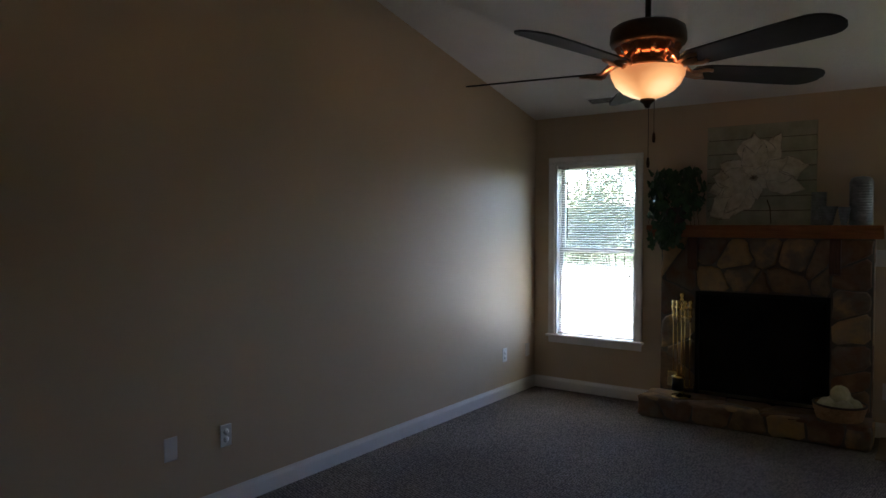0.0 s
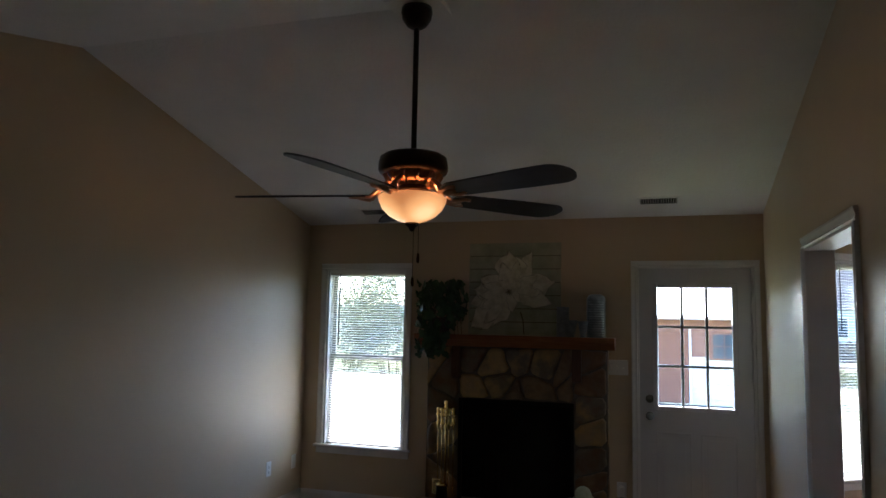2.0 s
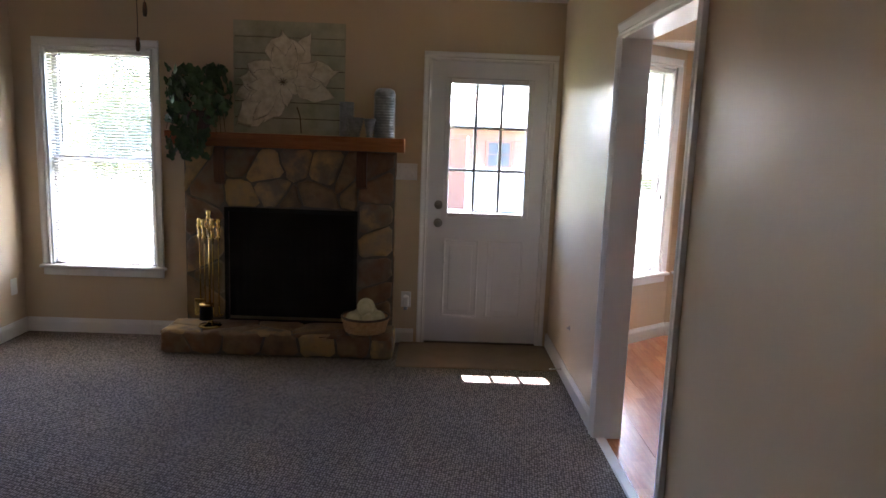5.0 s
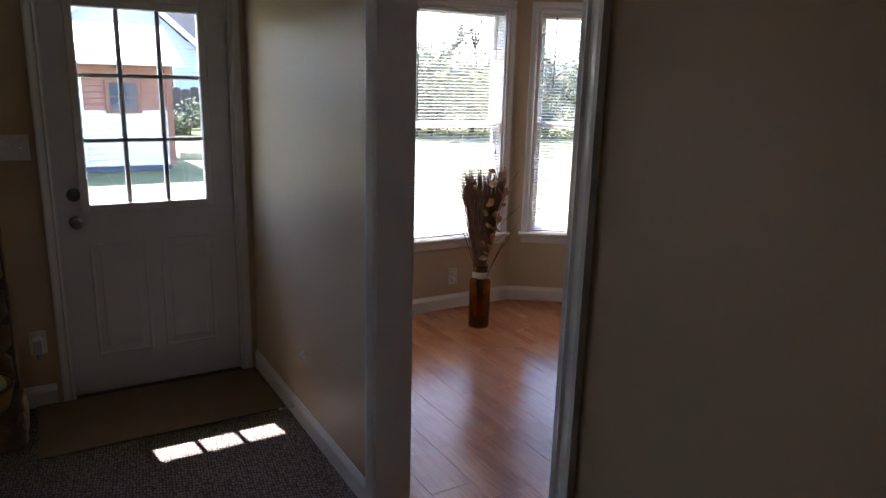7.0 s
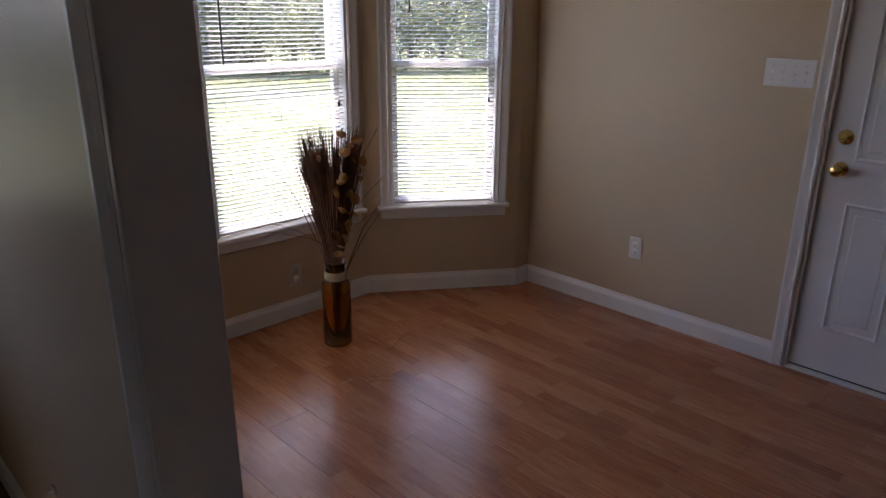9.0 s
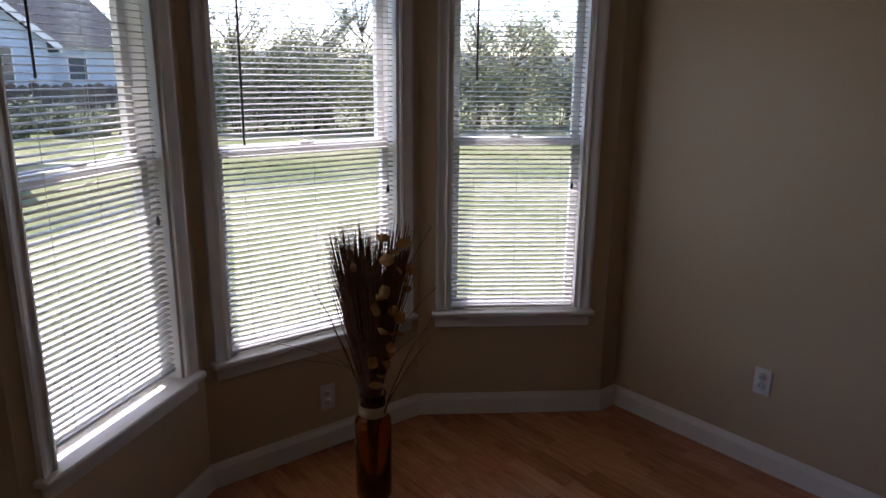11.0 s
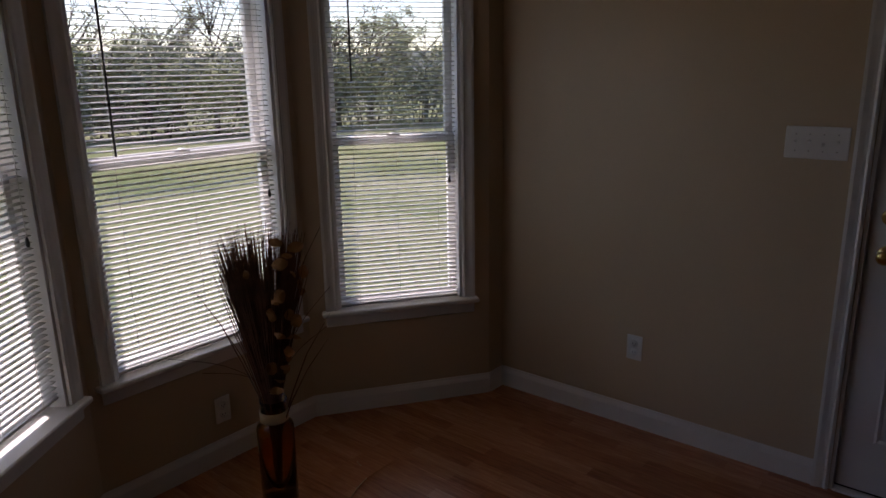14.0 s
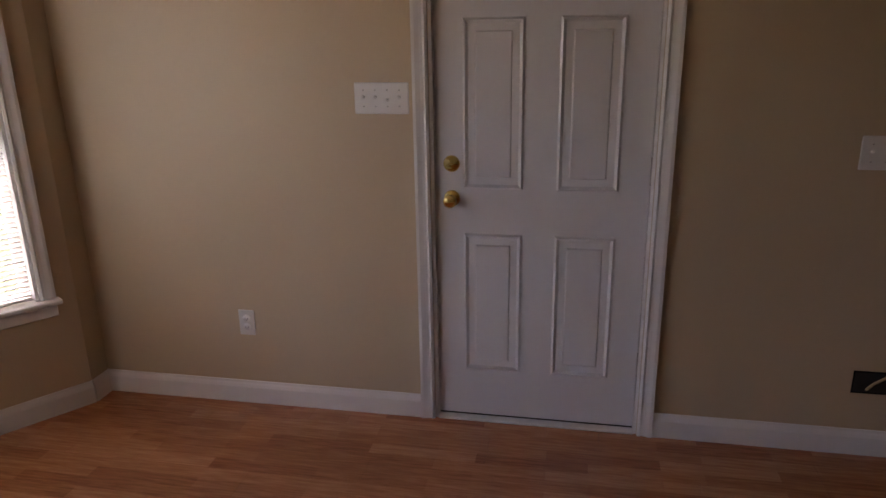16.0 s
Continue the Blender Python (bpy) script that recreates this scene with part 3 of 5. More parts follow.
# ---- windows ----
def window(name, m, x0, x1, label, tilt, drop=0.0, wand=0.66, SILL=SILL, HEAD=HEAD):
    """A double hung window in a wall's hole from x0 to x1, and its blind. m: the wall's pose, y outwards."""
    w = thing(name, m, label, "window", "bay windows" if "bay" in label else "", kind="structure")
    casing(w, x0, x1, SILL + 0.02, HEAD, 0.058)
    part("window_stool", box(x0 - 0.075, -0.045, SILL - 0.004, x1 + 0.075, 0.07, SILL + 0.018, bevel=0.005), M_TRIM, w)
    part("apron", box(x0 - 0.058, -0.014, SILL - 0.060, x1 + 0.058, -0.001, SILL - 0.005, bevel=0.003), M_TRIM, w)
    for a, b in ((x0, x0 + 0.014), (x1 - 0.014, x1)):
        part("window_jamb", box(a, 0.0, SILL + 0.019, b, 0.125, HEAD - 0.016), M_VINYL, w)
    part("window_jamb", box(x0, 0.0, HEAD - 0.015, x1, 0.125, HEAD), M_VINYL, w)
    part("outer_sill", box(x0 - 0.03, 0.071, SILL - 0.03, x1 + 0.03, 0.19, SILL + 0.012, bevel=0.004), M_VINYL, w)
    mid = (SILL + HEAD) / 2 + 0.005
    a, b = x0 + 0.015, x1 - 0.015
    for sname, zb, zt, y in (("upper_sash", mid - 0.02, HEAD - 0.016, 0.092), ("lower_sash", SILL + 0.019, mid + 0.022, 0.060)):
        fr = 0.034
        bm = bmesh.new()
        put(bm, (a, y, zb, a + fr, y + 0.03, zt), 0.003)
        put(bm, (b - fr, y, zb, b, y + 0.03, zt), 0.003)
        put(bm, (a + fr, y + 0.001, zb, b - fr, y + 0.029, zb + fr), 0.003)
        put(bm, (a + fr, y + 0.001, zt - fr, b - fr, y + 0.029, zt), 0.003)
        sash = part(sname, bm, M_VINYL, w)
        pane = part("pane", box(a + fr - 0.002, y + 0.012, zb + fr - 0.002, b - fr + 0.002, y + 0.018, zt - fr + 0.002), M_GLASS, sash)
        pane.visible_shadow = False
        if sname == "lower_sash":
            bm = lathe([(0.0, 0.0), (0.016, 0.0), (0.016, 0.008), (0.008, 0.012), (0.0, 0.012)], 12, at=((a + b) / 2, y + 0.014, zt))
            put(bm, ((a + b) / 2 - 0.03, y + 0.006, zt + 0.0005, (a + b) / 2 + 0.03, y + 0.022, zt + 0.007), 0.001)
            part("sash_lock", bm, M_NICKEL, sash)
    # the blind hangs inside the frame
    bl = thing("window_blind", m, "white aluminium mini blind, slats open, hung in the window", "blind", "mini blinds")
    yb = 0.028
    part("headrail", box(x0 + 0.016, yb - 0.013, HEAD - 0.043, x1 - 0.016, yb + 0.013, HEAD - 0.017, bevel=0.002), M_PLATE, bl)
    bottom = SILL + 0.022 + drop
    part("bottom_rail", box(x0 + 0.018, yb - 0.011, bottom, x1 - 0.018, yb + 0.011, bottom + 0.012, bevel=0.003), M_PLATE, bl)
    sl = bmesh.new()
    wd, lx = 0.0125, (x1 - x0) / 2 - 0.02
    cross = [(-wd, -0.0004), (-wd * 0.35, 0.0013), (wd * 0.35, 0.0013), (wd, -0.0004), (wd, -0.0012), (wd * 0.35, 0.0006), (-wd * 0.35, 0.0006), (-wd, -0.0012)]
    prism(cross, "x", -lx, lx, sl)
    slat_mesh = mesh_of("slat", sl, M_SLAT)
    top = HEAD - 0.055
    n = int(round((top - bottom - 0.02) / 0.0207))
    for i in range(n):
        z = bottom + 0.024 + (top - bottom - 0.024) * i / (n - 1)
        s = new("slat", slat_mesh)
        s.parent = bl
        s.matrix_basis = pose((x0 + x1) / 2, yb, z, tilt, 0, 0)
    for cx in (x0 + 0.11, (x0 + x1) / 2, x1 - 0.11):
        part("ladder_cord", tube([(cx, yb - 0.0135, bottom + 0.012), (cx, yb - 0.0135, HEAD - 0.043)], 0.0008, 4), M_CORD, bl)
    wx = x0 + 0.116
    part("tilt_wand", tube([(wx, yb - 0.02, HEAD - 0.035), (wx, yb - 0.021, HEAD - 0.06), (wx - 0.002, yb - 0.024, HEAD - wand)], 0.0042, 6), M_WAND, bl)
    cx = x1 - 0.05
    cord = part("lift_cord", tube([(cx, yb - 0.015, HEAD - 0.045), (cx + 0.004, yb - 0.018, HEAD - 0.45), (cx - 0.004, yb - 0.018, HEAD - 0.95)], 0.0013, 5), M_CORD, bl)
    part("tassel", lathe([(0.0, 0.0), (0.005, 0.001), (0.007, 0.012), (0.003, 0.032), (0.0, 0.034)], 8, at=(cx - 0.004, yb - 0.018, HEAD - 0.985)), M_TASSEL, cord)


window("window_1", pose(0, YB, 0), WIN_L[0], WIN_L[1], "white double hung window beside the fireplace", 24)
for i, (bname, p0, p1, ln, half) in enumerate(BAY_HOLES):
    window(f"window_{i + 2}", along(p0, p1), ln / 2 - half, ln / 2 + half, "white double hung window in the bay", 8, 0.03 if i == 0 else 0.0, (0.507, 0.747, 0.514)[i], BAY_SILL, BAY_HEAD)

# ---- ground outside ----
GROUND = -0.24
struct("ground", box(-160, -40, GROUND - 0.3, 170, 220, GROUND), M_GRASS, "patchy dry green back lawn", "ground")


# ---- doors ----
def raised_panel(bm, x0, x1, z0, z1, y, deep=1.0):
    """A moulded panel on a door face at y that faces -y: a groove ring round a raised field."""
    rings = [(0.0, 0.0), (0.008, -0.006), (0.016, -0.001), (0.026, 0.006), (0.036, 0.006), (0.050, -0.002)]
    prev = None
    for inset, depth in rings:
        loop = [bm.verts.new((x, y + depth * deep, z)) for x, z in ((x0 + inset, z0 + inset), (x1 - inset, z0 + inset), (x1 - inset, z1 - inset), (x0 + inset, z1 - inset))]
        if prev:
            for i in range(4):
                bm.faces.new((prev[i], prev[(i + 1) % 4], loop[(i + 1) % 4], loop[i]))
        prev = loop
    bm.faces.new(prev)


def door_face(x0, x1, z0, z1, y0, y1, holes):
    """A door leaf whose inner face has rectangular openings filled by raised panels; panels through only where told."""
    bm = wall_cells(x1 - x0, z0, z1, y1 - y0, holes)
    bmesh.ops.translate(bm, verts=bm.verts[:], vec=(x0, y0, 0))
    return bm


def knob_set(parent, x, z, y, material, name, long=True):
    """A round rose with a knob or a thumb turn, on a face at y that faces -y."""
    prof = [(0.0, 0.0), (0.032, 0.0), (0.032, 0.004), (0.027, 0.009), (0.013, 0.012)]
    prof += [(0.010, 0.030), (0.020, 0.038), (0.026, 0.050), (0.026, 0.058), (0.018, 0.066), (0.0, 0.068)] if long else [(0.012, 0.016), (0.0, 0.017)]
    bm = lathe(prof, 20)
    if not long:
        put(bm, (-0.012, -0.003, 0.016, 0.012, 0.003, 0.030), 0.002)
    part(name, bm, material, parent, at=pose(x, y, z, 90, 0, 0))


# back door, half glazed
door_a = thing("door_1", pose(0, 0, 0), "white half glazed back door with nine panes, closed", "door", kind="structure")
DX0, DX1, DZ = -0.002, 0.812, 2.028
GX0, GX1, GZ0, GZ1 = 0.118, 0.692, 0.955, 1.892
leaf = part("door_leaf", door_face(DX0, DX1, 0.012, DZ, 0.020, 0.060, [(GX0 - DX0, GX1 - DX0, GZ0, GZ1)]), M_DOOR, door_a)
for px in ((0.115, 0.375), (0.435, 0.695)):
    bm = bmesh.new()
    raised_panel(bm, px[0], px[1], 0.20, 0.78, 0.0195, 0.45)
    part("panel", bm, M_DOOR, leaf)
bm = bmesh.new()
for a, b, c, d in ((GX0 - 0.022, GX0 + 0.018, GZ0 - 0.022, GZ1 + 0.022), (GX1 - 0.018, GX1 + 0.022, GZ0 - 0.022, GZ1 + 0.022)):
    put(bm, (a, 0.008, c, b, 0.050, d), 0.005)
for c, d in ((GZ0 - 0.022, GZ0 + 0.018), (GZ1 - 0.018, GZ1 + 0.022)):
    put(bm, (GX0 + 0.018, 0.009, c, GX1 - 0.018, 0.050, d), 0.005)
part("lite_frame", bm, M_DOOR, leaf)
gx, gz = (GX1 - GX0 - 0.036) / 3, (GZ1 - GZ0 - 0.036) / 3
for i in range(3):
    for j in range(3):
        x, z = GX0 + 0.018 + i * gx, GZ0 + 0.018 + j * gz
        pn = part("pane", box(x, 0.036, z, x + gx, 0.041, z + gz), M_GLASS, leaf)
        pn.visible_shadow = False
for i in (1, 2):
    x, z = GX0 + 0.018 + i * gx, GZ0 + 0.018 + i * gz
    part("glazing_bar", box(x - 0.011, 0.024, GZ0 + 0.018, x + 0.011, 0.050, GZ1 - 0.018, bevel=0.003), M_DOOR, leaf)
    part("glazing_bar", box(GX0 + 0.018, 0.025, z - 0.010, GX1 - 0.018, 0.049, z + 0.010, bevel=0.003), M_DOOR, leaf)
knob_set(door_a, 0.072, 0.892, 0.020, M_PEWTER, "door_knob")
knob_set(door_a, 0.072, 1.022, 0.020, M_PEWTER, "deadbolt", False)
for z in (0.30, 1.06, 1.80):
    part("hinge", tube([(DX1 + 0.006, 0.012, z - 0.045), (DX1 + 0.006, 0.012, z + 0.045)], 0.006, 8), M_NICKEL, door_a)
casing(door_a, -0.012, 0.822, 0.0, 2.036, 0.048)
for a, b in ((-0.020, -0.004), (0.814, 0.828)):
    part("door_jamb", box(a, -0.002, 0.0, b, T, 2.044), M_TRIM, door_a)
part("door_jamb", box(-0.004, -0.002, 2.031, 0.814, T, 2.045), M_TRIM, door_a)
for a, b in ((-0.004, 0.010), (0.802, 0.814)):
    part("door_stop", box(a, 0.062, 0.011, b, 0.085, 2.031), M_TRIM, door_a)
part("door_stop", box(0.010, 0.062, 2.016, 0.802, 0.085, 2.031), M_TRIM, door_a)
part("threshold", box(-0.004, -0.006, 0.0, 0.814, T, 0.011, bevel=0.003), M_POT, door_a, "dark brown sill plate")

# front door, six panels
door_b = thing("door_2", pose(XD, 0, 0, 0, 0, -90), "white six panel front door with brass knob, closed", "door", kind="structure")
EX0, EX1 = 1.640, 2.433
PAN = [(x0, x1, z0, z1) for z0, z1 in ((0.228, 0.812), (0.988, 1.610), (1.720, 1.925)) for x0, x1 in ((0.108, 0.334), (0.458, 0.684))]
leaf = part("door_leaf", door_face(EX0, EX1, 0.022, 2.028, 0.020, 0.060, []), M_DOOR, door_b)
for a, b, c, d in PAN:
    bm = bmesh.new()
    raised_panel(bm, EX0 + a, EX0 + b, c, d, 0.0192)
    part("panel", bm, M_DOOR, leaf)
knob_set(door_b, 1.703, 0.950, 0.020, M_BRASS, "door_knob")
knob_set(door_b, 1.703, 1.085, 0.020, M_BRASS, "deadbolt", False)
for z in (0.30, 1.07, 1.82):
    part("hinge", tube([(EX1 + 0.005, 0.010, z - 0.05), (EX1 + 0.005, 0.010, z + 0.05)], 0.007, 8), M_NICKEL, door_b)
casing(door_b, 1.624, 2.449, 0.0, 2.044, 0.058)
for a, b in ((1.626, 1.638), (2.436, 2.447)):
    part("door_jamb", box(a, -0.002, 0.0, b, T, 2.044), M_TRIM, door_b)
part("door_jamb", box(1.638, -0.002, 2.031, 2.436, T, 2.045), M_TRIM, door_b)
for a, b in ((1.638, 1.652), (2.422, 2.436)):
    part("door_stop", box(a, 0.062, 0.012, b, 0.085, 2.031), M_TRIM, door_b)
part("door_stop", box(1.652, 0.062, 2.016, 2.422, 0.085, 2.031), M_TRIM, door_b)
part("sweep", box(1.641, 0.024, 0.0125, 2.432, 0.056, 0.0215), M_SLOT, door_b, "black rubber door sweep")
part("threshold", box(1.638, -0.012, 0.0, 2.436, T, 0.012, bevel=0.004), M_TRIM, door_b, "white sill strip")


# ---- plates on the walls ----
def outlet(m, label, sockets=True):
    o = thing("outlet", m, label, "outlet", "wall outlets")
    part("cover_plate", box(-0.036, -0.006, -0.058, 0.036, -0.0005, 0.058, bevel=0.0025), M_PLATE, o)
    if sockets:
        for z in (-0.020, 0.020):
            s = part("socket", lathe([(0.0, 0.0), (0.017, 0.0), (0.017, 0.002), (0.0, 0.0022)], 16), M_PLATE, o, at=pose(0, -0.006, z, 90, 0, 0))
            bm = bmesh.new()
            put(bm, (-0.0075, -0.004, 0.0021, -0.0050, 0.004, 0.0027))
            put(bm, (0.0050, -0.004, 0.0021, 0.0075, 0.004, 0.0027))
            put(bm, (-0.002, -0.0105, 0.0021, 0.002, -0.007, 0.0027))
            part("slot", bm, M_SLOT, s)
    return o


def face(x, y, z, wall):
    """The pose of a plate on a wall: 'back' faces -y, 'left' faces +x, 'right' faces -x."""
    return pose(x, y, z, 0, 0, {"back": 0, "left": 90, "right": -90}[wall])


outlet(face(XD, -0.803, 0.383, "right"), "white duplex outlet on the wall by the front door")
outlet(along((BAY_X1, BAY_Y), (BAY_X2, BAY_Y)) @ pose(0.52, 0, 0.235), "white duplex outlet under the bay window")
outlet(face(XL, -0.543, 0.365, "left"), "white duplex outlet on the gable wall")
outlet(face(XL, -0.140, 0.355, "left"), "white cable plate on the gable wall", False)
outlet(face(XL, -3.41, 0.385, "left"), "white duplex outlet low on the gable wall")
outlet(face(XL, -3.73, 0.395, "left"), "white blank plate low on the gable wall", False)
plug_out = outlet(face(-0.142, 0.0, 0.325, "back"), "white outlet with a plug-in freshener beside the hearth")
part("plug_in", box(-0.022, -0.05, -0.045, 0.022, -0.0065, 0.030, bevel=0.008), M_PLATE, plug_out, "white plastic plug-in")
part("oil_bottle", lathe([(0.0, 0.0), (0.014, 0.001), (0.015, 0.02), (0.008, 0.028), (0.0, 0.028)], 12), M_STEEL, plug_out, "grey glass bottle", at=pose(0, -0.03, -0.072))


def switch_plate(m, gangs, label):
    w = 0.046 * gangs + 0.026
    s = thing("light_switch", m, label, "light switch", "switch plates")
    part("cover_plate", box(-w / 2, -0.006, -0.058, w / 2, -0.0005, 0.058, bevel=0.003), M_PLATE, s)
    for i in range(gangs):
        x = (i - (gangs - 1) / 2) * 0.046
        up = i % 3 != 2
        part("toggle", box(-0.005, -0.019, -0.004, 0.005, -0.004, 0.004, bevel=0.0012), M_PLATE, s, at=pose(x, 0, 0, -30 if up else 30))
        for z in (-0.030, 0.030):
            part("screw", lathe([(0.003, 0.0), (0.003, 0.001), (0.0, 0.0012)], 8), M_NICKEL, s, at=pose(x, -0.006, z, 90, 0, 0))
    return s


switch_plate(face(XD, -1.444, 1.330, "right"), 4, "white four gang switch plate beside the front door")
switch_plate(face(-0.169, 0.0, 1.251, "back"), 3, "white three gang switch plate beside the mantel")
switch_plate(face(XD, -3.165, 1.150, "right"), 2, "white switch plate beyond the front door")
reg = thing("open_junction_box", face(XD, -3.275, 0.300, "right"), "dark open wall box with a yellow cable, no cover", "wall box")
bm = bmesh.new()
for b in ((-0.070, -0.004, -0.045, 0.070, -0.0005, -0.040), (-0.070, -0.004, 0.040, 0.070, -0.0005, 0.045), (-0.070, -0.004, -0.040, -0.065, -0.0005, 0.040), (0.065, -0.004, -0.040, 0.070, -0.0005, 0.040)):
    put(bm, b)
part("box_rim", bm, M_BLACK, reg)
part("box_back", box(-0.064, -0.003, -0.0395, 0.064, -0.0005, 0.0395), M_SLOT, reg)
part("cable", tube([(-0.02, -0.004, -0.03), (0.0, -0.010, 0.0), (0.03, -0.009, 0.02), (0.05, -0.004, 0.03)], 0.005, 6), M_TWINE, reg, "yellow cable end")

# coax plate and spring door stop on the partition
jack = thing("cable_jack", face(XP, -0.785, 0.36, "right"), "small brown cable jack low on the wall", "cable jack")
part("plate", lathe([(0.0, 0.0), (0.016, 0.0), (0.014, 0.004), (0.006, 0.005), (0.005, 0.018), (0.0, 0.018)], 14), M_NICKEL, jack, at=pose(0, -0.0005, 0, 90))
stop = thing("door_stop", pose(XP - 0.0145, -0.67, 0.055), "spring door stop screwed to the baseboard", "door stop")
helix = [(-0.004 - 0.058 * i / 90, 0.005 * math.cos(i * 0.75), 0.005 * math.sin(i * 0.75)) for i in range(91)]
part("spring", tube(helix, 0.0012, 5), M_NICKEL, stop)
part("tip", tube([(-0.062, 0, 0), (-0.076, 0, 0)], [0.006, 0.005], 10), M_PLATE, stop, "white rubber tip")
part("base", tube([(0.0, 0, 0), (-0.005, 0, 0)], 0.008, 10), M_NICKEL, stop)


# ---- stones: cells of a random plan, each with rounded edges ----
def clip(poly, px, py, nx, ny):
    out = []
    for i, (ax, ay) in enumerate(poly):
        bx, by = poly[(i + 1) % len(poly)]
        da, db = (ax - px) * nx + (ay - py) * ny, (bx - px) * nx + (by - py) * ny
        if da <= 0:
            out.append((ax, ay))
        if (da < 0 < db) or (db < 0 < da):
            k = da / (da - db)
            out.append((ax + (bx - ax) * k, ay + (by - ay) * k))
    return out


def stones(parent, rect, size, seed, place, depth=0.03, squash=1.0):
    """Fills rect (u0, v0, u1, v1) with field stones; place(u, v, h) gives the point h above the mortar face."""
    rnd = random.Random(seed)
    u0, v0, u1, v1 = rect
    nu, nv = max(1, round((u1 - u0) / size)), max(1, round((v1 - v0) / (size * squash)))
    seeds = [(u0 + (i + 0.5 + rnd.uniform(-0.5, 0.5)) * (u1 - u0) / nu, v0 + (j + 0.5 + rnd.uniform(-0.5, 0.5)) * (v1 - v0) / nv) for i in range(nu) for j in range(nv)]
    for i, (sx, sy) in enumerate(seeds):
        poly = [(u0, v0), (u1, v0), (u1, v1), (u0, v1)]
        for j, (tx, ty) in enumerate(seeds):
            if i != j and poly:
                poly = clip(poly, (sx + tx) / 2, (sy + ty) / 2, tx - sx, ty - sy)
        if len(poly) < 3:
            continue
        cx, cy = sum(p[0] for p in poly) / len(poly), sum(p[1] for p in poly) / len(poly)
        # cut the corners and break the long sides, so that the outline is worn
        ring = []
        for k, (ax, ay) in enumerate(poly):
            bx, by = poly[(k + 1) % len(poly)]
            for f in (0.14, 0.5, 0.86):
                w = 0.007 * rnd.uniform(-1, 1)
                ring.append((ax + (bx - ax) * f + w, ay + (by - ay) * f + w))
        h = depth * rnd.uniform(0.7, 1.15)
        bm = bmesh.new()
        loops = []
        for joint, up in ((0.007, -0.004), (0.009, h * 0.5), (0.017, h * 0.85), (0.034, h)):
            lp = []
            for x, y in ring:
                d = math.hypot(x - cx, y - cy) or 1.0
                k = max(0.25, 1 - joint / d)
                x2, y2 = cx + (x - cx) * k, cy + (y - cy) * k
                bulge = up + (0.004 * noise.noise((x2 * 9, y2 * 9, seed)) if up > 0 else 0)
                lp.append(bm.verts.new(place(x2, y2, bulge)))
            loops.append(lp)
        n = len(ring)
        for a, b in zip(loops, loops[1:]):
            for k in range(n):
                bm.faces.new((a[k], a[(k + 1) % n], b[(k + 1) % n], b[k]))
        top = bm.verts.new(place(cx, cy, h + 0.003))
        for k in range(n):
            bm.faces.new((loops[-1][k], loops[-1][(k + 1) % n], top))
        part("stone", bm, M_STONE, parent)


# ---- fireplace ----
FX0, FX1, FTOP, FY = -1.69, -0.236, 1.385, -0.115
HX0, HX1, HY, HZ = -1.765, -0.205, -0.450, 0.165
BX0, BX1, BZ = -1.418, -0.492, 0.968
fire = thing("fireplace", pose(0, 0, 0), "field stone fireplace with a raised stone hearth and dark opening", "fireplace")
for b in ((FX0, FY, 0.0, BX0, -0.001, FTOP), (BX1, FY, 0.0, FX1, -0.001, FTOP), (BX0 + 0.0005, FY, BZ, BX1 - 0.0005, -0.001, FTOP)):
    part("surround", box(*b), M_MORTAR, fire, "dark mortar between the stones")
part("hearth", box(HX0 + 0.02, HY + 0.02, 0.0, HX1 - 0.02, FY - 0.001, HZ - 0.02, bevel=0.01), M_MORTAR, fire, "dark mortar bed of the hearth")
bm = bmesh.new()
put(bm, (BX0 - 0.03, 0.46, 0.10, BX1 + 0.03, 0.50, BZ + 0.06))
put(bm, (BX0 - 0.03, 0.001, 0.10, BX0, 0.459, BZ + 0.06))
put(bm, (BX1, 0.001, 0.10, BX1 + 0.03, 0.459, BZ + 0.06))
put(bm, (BX0 + 0.001, FY + 0.01, BZ + 0.001, BX1 - 0.001, 0.459, BZ + 0.05))
put(bm, (BX0 + 0.001, FY + 0.01, 0.10, BX1 - 0.001, 0.459, HZ - 0.025))
part("firebox", bm, M_SOOT, fire, "soot black firebrick lining")
bm = bmesh.new()
for b in ((BX0, FY - 0.014, HZ, BX0 + 0.022, FY + 0.02, BZ), (BX1 - 0.022, FY - 0.014, HZ, BX1, FY + 0.02, BZ), (BX0 + 0.022, FY - 0.013, BZ - 0.03, BX1 - 0.022, FY + 0.02, BZ)):
    put(bm, b, 0.003)
part("screen_frame", bm, M_BLACK, fire, "black metal frame")
# mesh curtain of the fire screen, drawn shut, in soft folds
bm = bmesh.new()
cols = 120
rows = [[bm.verts.new((BX0 + 0.024 + (BX1 - BX0 - 0.048) * i / cols, FY + 0.028 + 0.0012 * math.sin(i * 0.9) * (1.0 if k else 0.5), z)) for i in range(cols + 1)] for k, z in enumerate((BZ - 0.031, HZ + 0.02))]
for i in range(cols):
    bm.faces.new((rows[0][i], rows[0][i + 1], rows[1][i + 1], rows[1][i]))
part("mesh_curtain", bm, M_SOOT, fire, "black chain mesh curtain, drawn shut")
front = lambda u, v, h: (u, FY - h, v)
stones(fire, (FX0, HZ, BX0 - 0.002, FTOP), 0.20, 11, front, 0.026, 0.95)
stones(fire, (BX1 + 0.002, HZ, FX1, FTOP), 0.19, 23, front, 0.026, 0.95)
stones(fire, (BX0, BZ + 0.004, BX1, FTOP), 0.175, 37, front, 0.026, 1.2)
